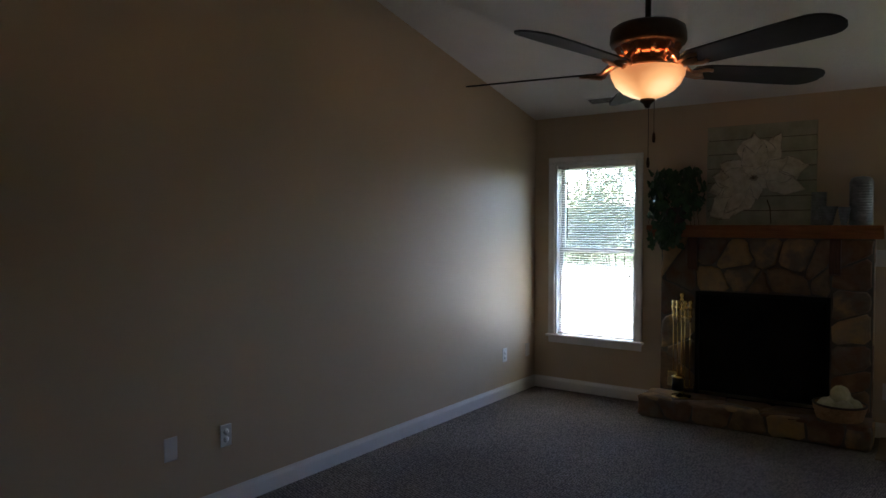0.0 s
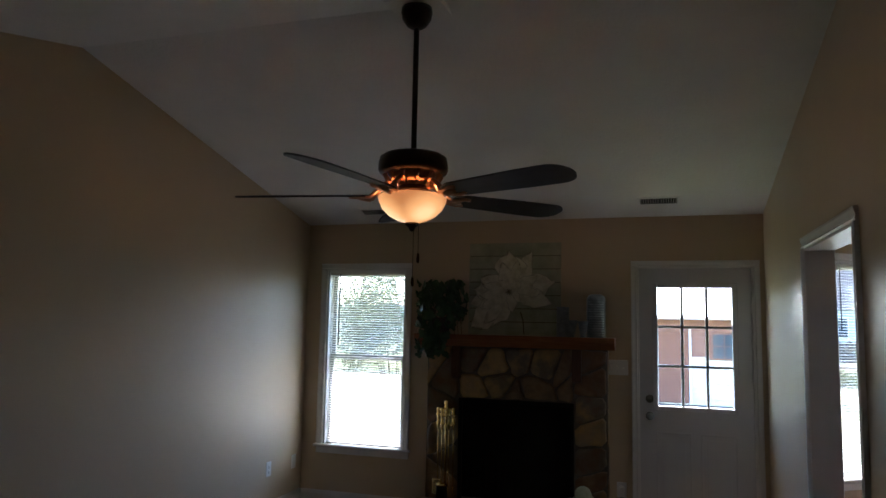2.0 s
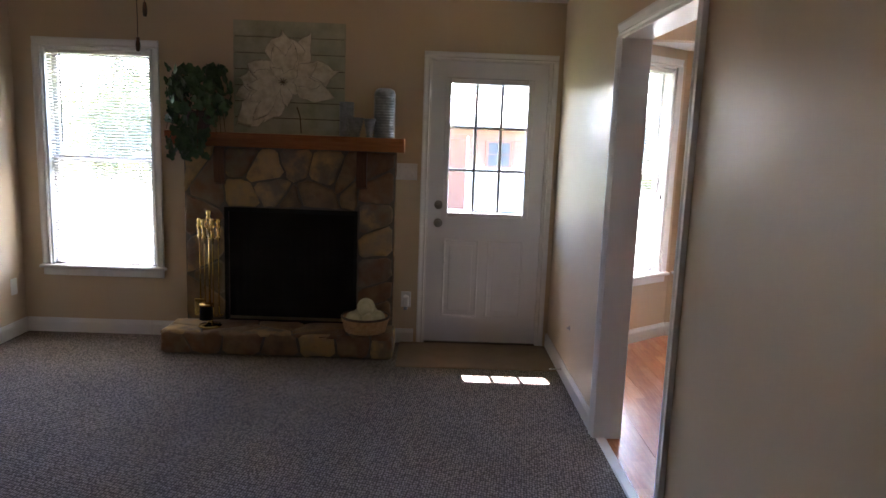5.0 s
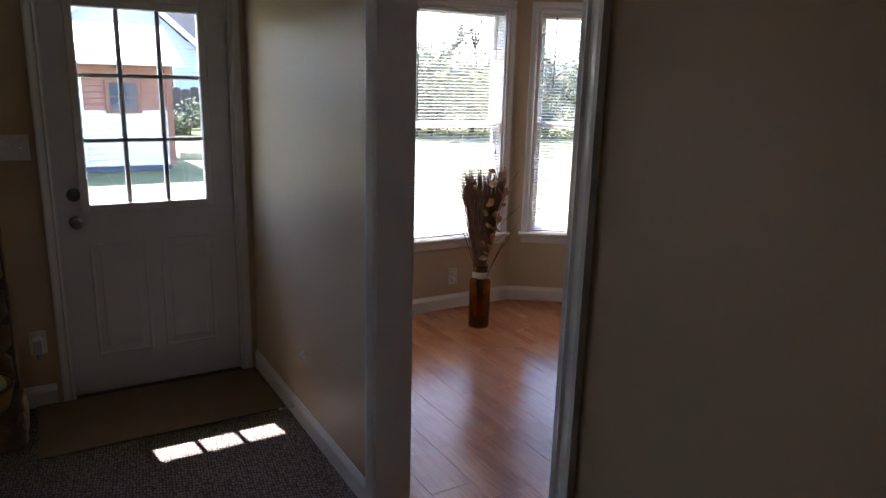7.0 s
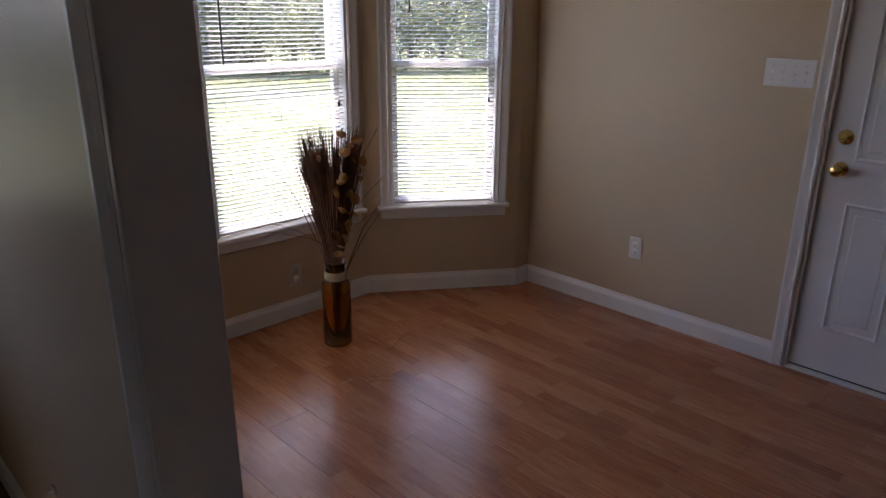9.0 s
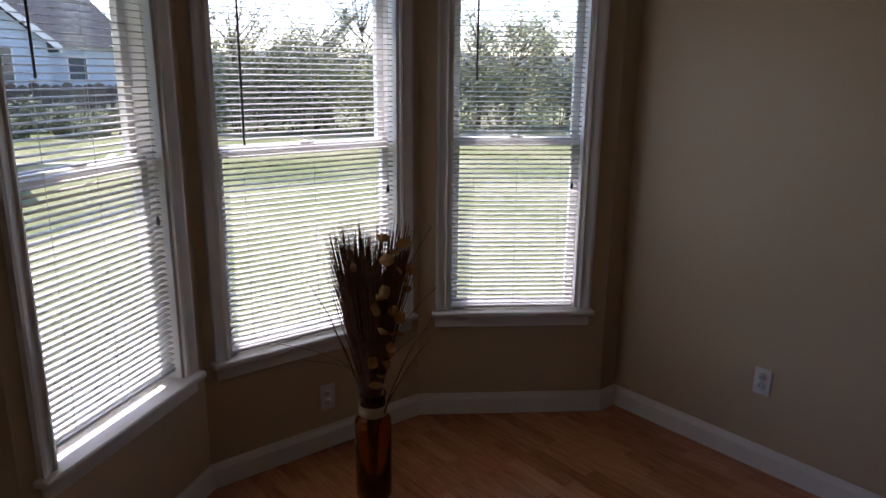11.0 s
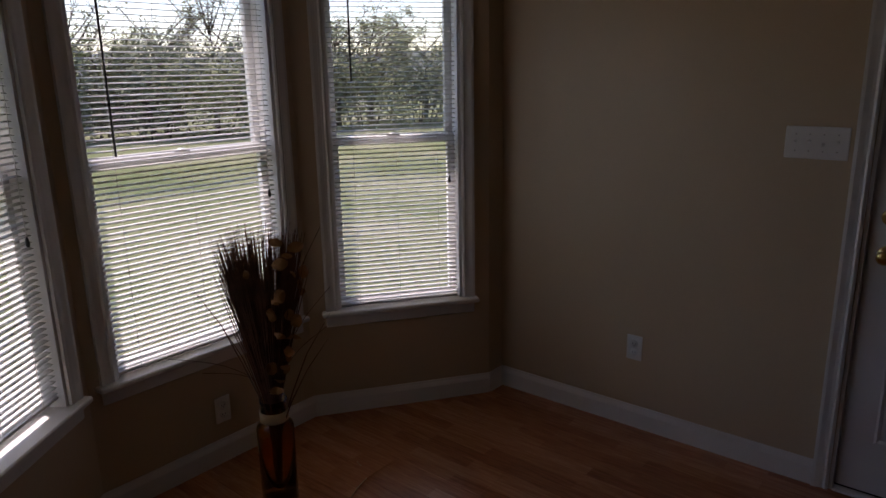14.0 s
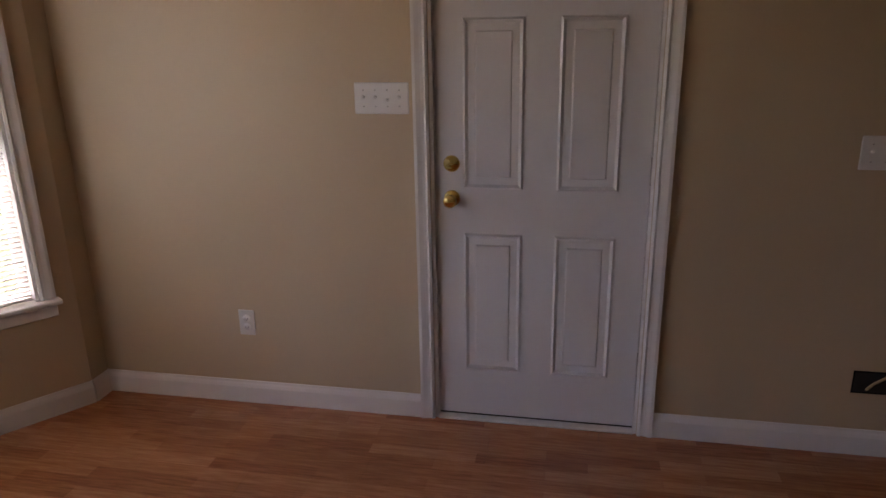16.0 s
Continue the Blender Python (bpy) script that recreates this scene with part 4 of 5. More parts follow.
stones(fire, (FY + 0.002, HZ, -0.002, FTOP), 0.3, 5, lambda u, v, h: (FX0 - h * 0.3, u, v), 0.015, 0.8)
stones(fire, (FY + 0.002, HZ, -0.002, FTOP), 0.3, 6, lambda u, v, h: (FX1 + h * 0.3, u, v), 0.015, 0.8)
stones(fire, (HX0, 0.004, HX1, HZ), 0.21, 41, lambda u, v, h: (u, HY + 0.022 - h, v), 0.022, 0.8)
stones(fire, (HX0, HY, HX1, FY), 0.30, 43, lambda u, v, h: (u, v, HZ - 0.022 + h), 0.022, 0.62)
stones(fire, (HY, 0.004, FY, HZ), 0.17, 47, lambda u, v, h: (HX1 - 0.022 + h, u, v), 0.02, 0.9)
stones(fire, (HY, 0.004, FY, HZ), 0.17, 48, lambda u, v, h: (HX0 + 0.022 - h, u, v), 0.02, 0.9)

mantel = thing("mantel_shelf", pose(0, 0, 0), "orange stained pine mantel shelf on the stonework", "mantel")
MX0, MX1, MZ0, MZ1 = -1.785, -0.178, 1.386, 1.480
part("shelf", prism([(-0.001, MZ1), (-0.205, MZ1), (-0.210, MZ1 - 0.006), (-0.210, MZ1 - 0.036), (-0.200, MZ1 - 0.046), (-0.185, MZ0 + 0.030), (-0.172, MZ0 + 0.010), (-0.165, MZ0), (-0.001, MZ0)], "x", MX0, MX1), M_MANTEL, mantel)


def corbel(x0, x1):
    prof = [(-0.142, MZ0 - 0.001)] + [(-0.152 - 0.03 * math.cos(a), MZ0 - 0.13 + 0.125 * math.sin(a)) for a in (1.4, 1.1, 0.8, 0.4, 0.0, -0.4, -0.8, -1.2)] + [(-0.142, MZ0 - 0.26)]
    part("corbel", prism(prof, "x", x0, x1), M_CORBEL, mantel, "dark stained wooden bracket")


corbel(-1.47, -1.40)
corbel(-0.50, -0.43)


# ---- on the mantel ----
def leaf_mesh(seed, size):
    """One ivy leaf: five lobes with a fold along the rib."""
    rnd = random.Random(seed)
    bm = bmesh.new()
    out = [(0, 0), (0.38, -0.08), (0.52, 0.22), (0.30, 0.38), (0.34, 0.66), (0.0, 1.0), (-0.34, 0.66), (-0.30, 0.38), (-0.52, 0.22), (-0.38, -0.08)]
    mid = bm.verts.new((0, 0.4 * size, -0.06 * size))
    vs = [bm.verts.new((x * size, y * size, 0.10 * size * abs(x) + 0.02 * size * rnd.uniform(-1, 1))) for x, y in out]
    for i in range(len(vs)):
        bm.faces.new((mid, vs[i], vs[(i + 1) % len(vs)]))
    return mesh_of("leaf", bm, M_LEAF)


ivy = thing("ivy_plant", pose(-1.585, -0.115, MZ1 + 0.001), "trailing green ivy in a dark pot on the mantel", "plant")
part("pot", lathe([(0.0, 0.0), (0.060, 0.0), (0.066, 0.01), (0.085, 0.12), (0.090, 0.125), (0.090, 0.135), (0.080, 0.135), (0.078, 0.12), (0.0, 0.115)], 24), M_POT, ivy, "dark brown round pot")
rv = random.Random(3)
leaf_kinds = [leaf_mesh(k, s) for k, s in enumerate((0.056, 0.066, 0.076))]
for k in range(9):
    a = k * 0.7
    ln = rv.uniform(0.14, 0.30)
    ex, ey = math.cos(a), math.sin(a)
    p = [(0.03 * ex, 0.02 * ey, 0.12), (0.10 * ex, 0.05 * ey - 0.01, 0.22), (0.17 * ex, 0.085 * ey - 0.03, 0.16), (0.20 * ex, 0.09 * ey - 0.06, 0.16 - ln)]
    part("vine", tube(p, 0.002, 5), M_STALK, ivy)
for k in range(285):
    if k < 190:
        a, h = rv.uniform(0, 6.283), rv.uniform(0.10, 0.40)
        r = rv.uniform(0.35, 1.0) ** 0.6 * (0.225 - 0.25 * max(0, h - 0.30))
        x, y, z = r * math.cos(a), min(0.085, max(-0.125, 0.62 * r * math.sin(a))), h
    else:
        x, z = rv.gauss(-0.06, 0.09), rv.uniform(-0.20, 0.14)
        x = max(-0.155, min(0.17, x * (1.0 if z > -0.05 else 0.7)))
        y = -0.118 + rv.uniform(-0.035, 0.012)
    lo = new("leaf", leaf_kinds[k % 3])
    lo.parent = ivy
    lo.matrix_basis = pose(x, y, z, rv.uniform(40, 130), rv.uniform(-40, 40), math.degrees(math.atan2(y, x)) + 90 + rv.uniform(-60, 60))

pic = thing("flower_painting", pose(-0.988, -0.028, MZ1 + 0.001, -1.2), "square board painting of a large white magnolia bloom, leaning", "painting")
PW, PH = 0.765, 0.762
for i in range(7):
    z0 = PH * i / 7
    part("board", box(-PW / 2, -0.010, z0 + 0.003, PW / 2, 0.010, z0 + PH / 7 - 0.003, bevel=0.002), M_BOARD, pic)
part("backing", box(-PW / 2 + 0.004, 0.0105, 0.004, PW / 2 - 0.004, 0.0145, PH - 0.004), M_STEM, pic, "dark backing behind the boards")


def petal(cx, cz, ang, ln, wd, lift, name, material):
    """A thin relief petal with a ruffled edge, growing from the bloom's heart."""
    bm = bmesh.new()
    n, m = 12, 9
    ca, sa = math.cos(ang), math.sin(ang)
    grid = []
    for i in range(n + 1):
        t = i / n
        w = wd * 1.25 * (t + 0.02) ** 0.75 * max(0.0, 1 - t ** 3.2) ** 0.75 * (1 + 0.12 * math.sin(7 * t + ang * 5) + 0.08 * math.sin(19 * t + ang))
        row = []
        for j in range(m + 1):
            s = (j / m - 0.5) * 2
            u, v = ln * t * (1 - 0.10 * s * s + 0.05 * t * math.sin(5 * s + 9 * ang)), w * s * 0.5 + 0.012 * math.sin(5 * t + ang)
            x = max(-PW / 2 + 0.004, min(PW / 2 - 0.004, cx + u * ca - v * sa))
            z = max(0.004, min(PH - 0.004, cz + u * sa + v * ca))
            row.append(bm.verts.new((x, -0.0105 - lift - 0.0015 * (1 - s * s) * math.sin(math.pi * t) - 0.0005 * math.sin(8 * s + 3 * t + ang) * min(1.0, 2 * t), z)))
        grid.append(row)
    for i in range(n):
        for j in range(m):
            f = bm.faces.new((grid[i][j], grid[i][j + 1], grid[i + 1][j + 1], grid[i + 1][j]))
            f.smooth = True
    part(name, bm, material, pic)


CX, CZ = -0.034, 0.352
OUTER = ((194, 0.345, 0.235), (15, 0.375, 0.250), (174, 0.31, 0.22), (62, 0.37, 0.215), (-13, 0.355, 0.215), (152, 0.27, 0.20), (222, 0.43, 0.30), (91, 0.335, 0.34), (243, 0.30, 0.20), (-80, 0.165, 0.11))
for k, (deg, ln, wd) in enumerate(OUTER):
    lift = 0.002 + 0.0022 * k
    petal(CX, CZ, radians(deg), ln + 0.005, wd + 0.010, lift - 0.0009, "petal_outline", M_OUTLINE)
    petal(CX, CZ, radians(deg), ln, wd, lift, "petal", M_BLOOM)
for k, (deg, ln, wd) in enumerate(((104, 0.25, 0.13), (76, 0.27, 0.12), (33, 0.27, 0.12), (2, 0.27, 0.11), (163, 0.22, 0.11), (185, 0.25, 0.11), (208, 0.28, 0.12), (231, 0.33, 0.13), (128, 0.13, 0.08), (48, 0.14, 0.08), (-35, 0.13, 0.07))):
    lift = 0.0240 + 0.0012 * k
    petal(CX, CZ, radians(deg), ln + 0.004, wd + 0.008, lift - 0.0009, "petal_outline", M_OUTLINE)
    petal(CX, CZ, radians(deg), ln, wd, lift, "petal", M_BLOOM)
part("stem", tube([(CX + 0.090, -0.0135, CZ - 0.165), (CX + 0.112, -0.0135, CZ - 0.23), (CX + 0.120, -0.0135, CZ - 0.34)], 0.0045, 6), M_STEM, pic)
for k in range(9):
    q = k * 0.7
    part("stamen", tube([(CX, -0.050, CZ), (CX + 0.030 * math.cos(q), -0.053, CZ + 0.026 * math.sin(q))], 0.0028, 5), M_STEM, pic)


def ribbed_tin(m, r, h, flare, label, kind="canister", dome=False):
    t = thing("tin_" + kind, m, label, kind, "tins on the mantel")
    prof = [(0.0, 0.0), (r, 0.0)]
    ribs = int(h / 0.018)
    for i in range(ribs):
        z = h * i / ribs
        rr = r + flare * z / h
        prof += [(rr + 0.001, z + h / ribs * 0.15), (rr + 0.0080, z + h / ribs * 0.5), (rr + 0.001, z + h / ribs * 0.85)]
    rr = r + flare
    if dome:
        prof += [(rr + 0.002, h), (rr, h + 0.010), (rr * 0.88, h + 0.026), (rr * 0.6, h + 0.036), (0.0, h + 0.040)]
    else:
        prof += [(rr + 0.002, h), (rr - 0.003, h), (r - 0.003, 0.006), (0.0, 0.006)]
    part("body", lathe(prof, 28), M_STEEL, t)
    return t


ribbed_tin(pose(-0.322, -0.084, MZ1 + 0.001), 0.070, 0.298, 0.0, "tall domed ribbed tin canister on the mantel", "canister", True)
ribbed_tin(pose(-0.585, -0.060, MZ1 + 0.001), 0.046, 0.235, 0.0, "narrow ribbed tin canister on the mantel", "canister", False)
ribbed_tin(pose(-0.518, -0.140, MZ1 + 0.001), 0.030, 0.130, 0.030, "small flared ribbed tin bucket on the mantel", "bucket", False)
ribbed_tin(pose(-0.416, -0.160, MZ1 + 0.001), 0.018, 0.125, 0.022, "small flared ribbed tin cup on the mantel", "bucket", False)

# ---- on the hearth ----
tools = thing("fireplace_tool_set", pose(-1.462, -0.325, HZ + 0.004), "polished brass fireplace tool set on the hearth", "fireplace tools")
part("base", lathe([(0.0, 0.0), (0.075, 0.0), (0.078, 0.006), (0.070, 0.014), (0.030, 0.020), (0.014, 0.035), (0.024, 0.050), (0.012, 0.066), (0.0, 0.066)], 24), M_BRASS, tools)
part("stem", tube([(0, 0, 0.06), (0, 0, 0.70)], 0.007, 10), M_BRASS, tools)
HANDLE = [(0.0, 0.0), (0.007, 0.0), (0.009, 0.03), (0.018, 0.045), (0.010, 0.06), (0.014, 0.10), (0.020, 0.115), (0.011, 0.13), (0.019, 0.15), (0.013, 0.165), (0.0, 0.168)]
part("finial", lathe(HANDLE, 14), M_BRASS, tools, at=pose(0, 0, 0.63))
part("hanger", tube([(-0.062, 0, 0.60), (-0.03, -0.012, 0.61), (0, 0, 0.605), (0.03, -0.012, 0.61), (0.062, 0, 0.60)], 0.005, 8), M_BRASS, tools)
for k, (x, y) in enumerate(((-0.062, 0.0), (-0.022, -0.030), (0.032, -0.028), (0.062, 0.0))):
    tl = part("tool_shaft", tube([(x, y, 0.13), (x, y, 0.62)], 0.0042, 8), M_BRASS, tools)
    part("tool_handle", lathe(HANDLE, 14), M_BRASS, tl, at=pose(x, y, 0.575))
    if k == 0:
        part("tool_head", box(x - 0.042, y - 0.006, 0.075, x + 0.030, y + 0.006, 0.19, bevel=0.004), M_BRASS, tl)
    elif k == 1:
        part("tool_head", lathe([(0.0, 0.0), (0.045, 0.0), (0.040, 0.09), (0.016, 0.10), (0.0, 0.10)], 14), M_BLACK, tl, "black bristle brush", at=pose(x + 0.005, y, 0.055))
        part("ferrule", lathe([(0.0, 0.0), (0.044, 0.0), (0.043, 0.014), (0.0, 0.018)], 14), M_BRASS, tl, at=pose(x + 0.005, y, 0.150))
    else:
        part("tool_head", tube([(x, y, 0.14), (x, y, 0.09), (x + 0.015, y, 0.075), (x + 0.03, y, 0.09)], 0.0045, 8), M_BRASS, tl)

basket = thing("wicker_basket", pose(-0.405, -0.318, HZ + 0.003), "round woven wicker basket on the hearth", "basket")
bm = lathe([(0.0, 0.0), (0.115, 0.0), (0.135, 0.012), (0.158, 0.09), (0.160, 0.104), (0.148, 0.104), (0.125, 0.014), (0.0, 0.010)], 32)
part("basket_wall", bm, M_WICKER, basket)
for k in range(8):
    z = 0.010 + k * 0.012
    r = 0.136 + 0.024 * k / 7.2
    pts = [((r + 0.004 * math.sin(i * math.pi + k * math.pi)) * math.cos(2 * math.pi * i / 40), (r + 0.004 * (1 if (i + k) % 2 else -1)) * math.sin(2 * math.pi * i / 40), z) for i in range(41)]
    part("weave", tube(pts, 0.0055, 5), M_WICKER, basket)
part("rim", tube([(0.160 * math.cos(2 * math.pi * i / 40), 0.160 * math.sin(2 * math.pi * i / 40), 0.106) for i in range(41)], 0.008, 6), M_POT, basket, "dark plaited rim")
rb = random.Random(4)
for k, (x, y, z, r) in enumerate(((0.004, -0.004, 0.168, 0.062), (-0.076, -0.036, 0.090, 0.056), (0.036, -0.076, 0.090, 0.056), (0.082, 0.024, 0.088, 0.052), (-0.046, 0.070, 0.088, 0.052), (0.040, 0.088, 0.110, 0.040))):
    bm = bmesh.new()
    bmesh.ops.create_icosphere(bm, subdivisions=3, radius=r)
    for v in bm.verts:
        v.co *= 1 + 0.05 * noise.noise(v.co * 45 + Vector((k, 0, 0)))
    for f in bm.faces:
        f.smooth = True
    ball = part("decorative_ball", bm, M_BALL)
    ball.matrix_basis = pose(-0.405 + x, -0.318 + y, HZ + 0.003 + z)
    tagged(ball, "pale green textured ball resting in the basket", "ball", "balls in the basket")

mat_ob = tagged(part("door_mat", box(-0.18, -0.565, 0.0005, 0.885, -0.016, 0.009, bevel=0.003), M_RUG), "flat dark brown entry mat before the back door", "mat")

# ---- ceiling fan ----
FANX, FANY = -0.890, -2.780
fan = thing("ceiling_fan", pose(FANX, FANY, 0), "dark bronze five blade ceiling fan with a lit amber bowl", "ceiling fan")
struct("fan_mounting_block", prism([(RIDGE_Y - 0.17, RIDGE_Z - 0.045), (RIDGE_Y + 0.10, RIDGE_Z - 0.030), (RIDGE_Y + 0.001, RIDGE_Z - 0.002), (RIDGE_Y - 0.17, RIDGE_Z - 0.041)], "x", FANX - 0.13, FANX + 0.12), M_CEIL, "white block at the ridge that carries the fan", "ceiling block")
part("canopy", lathe([(0.0, 3.008), (0.070, 3.008), (0.072, 2.985), (0.066, 2.955), (0.045, 2.925), (0.022, 2.910), (0.0, 2.910)], 28), M_BRONZE, fan)
part("downrod", tube([(0, 0, 2.92), (0, 0, 2.32)], 0.0125, 14), M_BRONZE, fan)
part("motor_housing", lathe([(0.0, 2.335), (0.030, 2.335), (0.060, 2.328), (0.130, 2.320), (0.150, 2.306), (0.156, 2.280), (0.157, 2.250), (0.150, 2.236), (0.120, 2.232), (0.0, 2.232)], 36), M_BRONZE, fan)
vent = part("vent_ring", lathe([(0.0, 2.231), (0.105, 2.231), (0.090, 2.195), (0.070, 2.182), (0.0, 2.182)], 30), M_COPPER, fan, "copper vented collar")
for k in range(12):
    a = k * math.tau / 12
    part("rib", tube([(0.128 * math.cos(a), 0.128 * math.sin(a), 2.230), (0.116 * math.cos(a), 0.116 * math.sin(a), 2.202), (0.080 * math.cos(a), 0.080 * math.sin(a), 2.178)], [0.013, 0.010, 0.006], 8), M_COPPER, vent)
part("light_fitter", lathe([(0.0, 2.181), (0.060, 2.181), (0.066, 2.165), (0.100, 2.152), (0.0, 2.150)], 28), M_BRONZE, fan)
bowl = part("glass_bowl", lathe([(0.148, 2.134), (0.154, 2.129), (0.150, 2.108), (0.134, 2.074), (0.104, 2.044), (0.070, 2.026), (0.048, 2.019), (0.025, 2.014), (0.0, 2.013)], 36), M_BOWL, fan, "lit amber frosted glass bowl")
part("bowl_finial", lathe([(0.0, 2.015), (0.030, 2.014), (0.032, 2.005), (0.016, 1.993), (0.010, 1.979), (0.0, 1.974)], 16), M_BRONZE, fan)


def blade(bm, r0, r1, w0, w1, pitch):
    n = 44
    rows = []
    for i in range(n + 1):
        t = i / n
        x = r0 + (r1 - r0) * t
        w = (w0 + (w1 - w0) * min(1.0, t * 1.5)) / 2
        if t > 0.86:
            w *= math.sqrt(max(0.0, 1 - ((t - 0.86) / 0.145) ** 2))
        if t < 0.08:
            w *= 0.65 + 0.35 * t / 0.08
        rows.append([bm.verts.new((x, s * w * math.cos(pitch), s * w * math.sin(pitch) + h)) for s, h in ((-1, 0.0), (0, 0.001), (1, 0.0), (1, 0.007), (0, 0.008), (-1, 0.007))])
    for a, b in zip(rows, rows[1:]):
        for k in range(6):
            bm.faces.new((a[k], a[(k + 1) % 6], b[(k + 1) % 6], b[k]))
    bm.faces.new(rows[0])
    bm.faces.new(rows[-1][::-1])
    return bm


blade_mesh = mesh_of("blade", blade(bmesh.new(), 0.205, 0.83, 0.125, 0.165, radians(-12)), M_FANWOOD)
iron = bmesh.new()
tube([(0.10, 0, 0.075), (0.15, 0, 0.035), (0.20, 0, -0.012), (0.25, 0, -0.006)], [0.012, 0.014, 0.016, 0.010], 8, iron)
for s in (-1, 1):
    tube([(0.15, 0, 0.035), (0.19, 0.03 * s, -0.008), (0.25, 0.042 * s, -0.005 - 0.008 * s), (0.28, 0.035 * s, -0.003 - 0.006 * s)], 0.008, 8, iron)
iron_mesh = mesh_of("blade_iron", iron, M_COPPER)
for deg in (189, 260, 335, 47, 118):
    b = new("blade", blade_mesh)
    b.parent = fan
    b.matrix_basis = pose(0, 0, 2.135, 0, 0, deg)
    ir = new("blade_iron", iron_mesh)
    ir.parent = b
for x, y, ln in ((-0.028, 0.168, 0.105), (-0.052, 0.165, 0.215)):
    ch = part("pull_chain", tube([(x * 0.5, 0.055, 2.168), (x, y - 0.01, 2.155), (x, y, 2.13), (x, y, 2.0 - ln)], 0.0014, 5), M_BRONZE, fan)
    part("pull", lathe([(0.0, 0.0), (0.006, 0.002), (0.008, 0.02), (0.005, 0.045), (0.0, 0.047)], 10), M_BRONZE, ch, at=pose(x, y, 2.0 - ln - 0.046))
lamp = bpy.data.lights.new("fan_bulb", "POINT")
lamp.energy, lamp.color, lamp.shadow_soft_size = 1.0, (1.0, 0.58, 0.26), 0.05
new("fan_bulb", lamp).matrix_basis = pose(FANX, FANY, 2.172 - 0.015)


# ---- registers in the ceilings ----
def register(m, w, h, label, dark=False):
    r = thing("ceiling_vent", m, label, "vent", "ceiling vents")
    bm = bmesh.new()
    for b in ((-w / 2, -h / 2, -0.006, w / 2, -h / 2 + 0.018, -0.0005), (-w / 2, h / 2 - 0.018, -0.006, w / 2, h / 2, -0.0005), (-w / 2, -h / 2 + 0.018, -0.0055, -w / 2 + 0.018, h / 2 - 0.018, -0.0005), (w / 2 - 0.018, -h / 2 + 0.018, -0.0055, w / 2, h / 2 - 0.018, -0.0005)):
        put(bm, b, 0.001)
    part("frame", bm, M_TRIM, r)
    part("backing", box(-w / 2 + 0.017, -h / 2 + 0.017, -0.002, w / 2 - 0.017, h / 2 - 0.017, -0.0006), M_SLOT, r)
    n = int((w - 0.036) / 0.017)
    for i in range(n):
        x = -w / 2 + 0.027 + (w - 0.054) * i / (n - 1)
        part("slat", box(-0.0012, -h / 2 + 0.018, -0.0085, 0.0012, h / 2 - 0.018, -0.0022), M_BRONZE if dark else M_NICKEL, r, at=pose(x, 0, 0, 0, 25 if i < n / 2 else -25, 0))
    return r


slope = math.degrees(math.atan2(RIDGE_Z - EAVE, -RIDGE_Y))
for x, y in ((0.155, -0.31), (-2.12, -0.27)):
    register(pose(x, y, EAVE - (y - YB) * math.tan(radians(slope)), -slope), 0.30, 0.14, "small white slatted register in the sloping ceiling")
register(pose(2.568, -0.380, HIGH), 0.21, 0.125, "small white framed dark register in the dining ceiling", True)
det = thing("smoke_detector", pose(-1.86, -0.34, EAVE + 0.34 * math.tan(radians(slope)), -slope), "round white smoke detector on the sloping ceiling", "smoke detector")
part("housing", lathe([(0.0, -0.0005), (0.072, -0.0005), (0.074, -0.018), (0.060, -0.034), (0.030, -0.040), (0.0, -0.040)], 28), M_PLATE, det)

# ---- chandelier ----
CHX, CHY = 2.330, -0.944
chand = thing("chandelier", pose(CHX, CHY, HIGH) @ Matrix.Scale(0.97, 4) @ pose(0, 0, -HIGH), "dark bronze three arm ceiling light with lit amber bell shades", "ceiling light")
part("canopy", lathe([(0.0, HIGH - 0.0005), (0.052, HIGH - 0.0005), (0.057, HIGH - 0.020), (0.058, HIGH - 0.058), (0.054, HIGH - 0.076), (0.046, HIGH - 0.104), (0.026, HIGH - 0.122), (0.013, HIGH - 0.138), (0.0, HIGH - 0.138)], 24), M_BRONZE, chand)
BZ0 = HIGH - 0.365
part("body", lathe([(0.0, 0.0), (0.008, 0.0), (0.016, 0.006), (0.010, 0.018), (0.008, 0.030), (0.022, 0.042), (0.034, 0.058), (0.036, 0.070), (0.030, 0.085), (0.036, 0.098), (0.024, 0.112), (0.020, 0.140), (0.030, 0.170), (0.034, 0.182), (0.020, 0.200), (0.012, 0.222), (0.016, 0.236), (0.0, 0.244)], 20), M_BRONZE, chand, at=pose(0, 0, BZ0) @ Matrix.Diagonal((1, 1, 0.96, 1)))


def smooth_line(pts, n):
    """A soft curve through the points, n steps to each span."""
    p = [Vector(q) for q in pts]
    out = []
    for i in range(len(p) - 1):
        a, b, c, d = p[max(0, i - 1)], p[i], p[i + 1], p[min(len(p) - 1, i + 2)]
        for k in range(n):
            t = k / n
            out.append(0.5 * ((2 * b) + (c - a) * t + (2 * a - 5 * b + 4 * c - d) * t * t + (3 * b - a - 3 * c + d) * t ** 3))
    return out + [p[-1]]


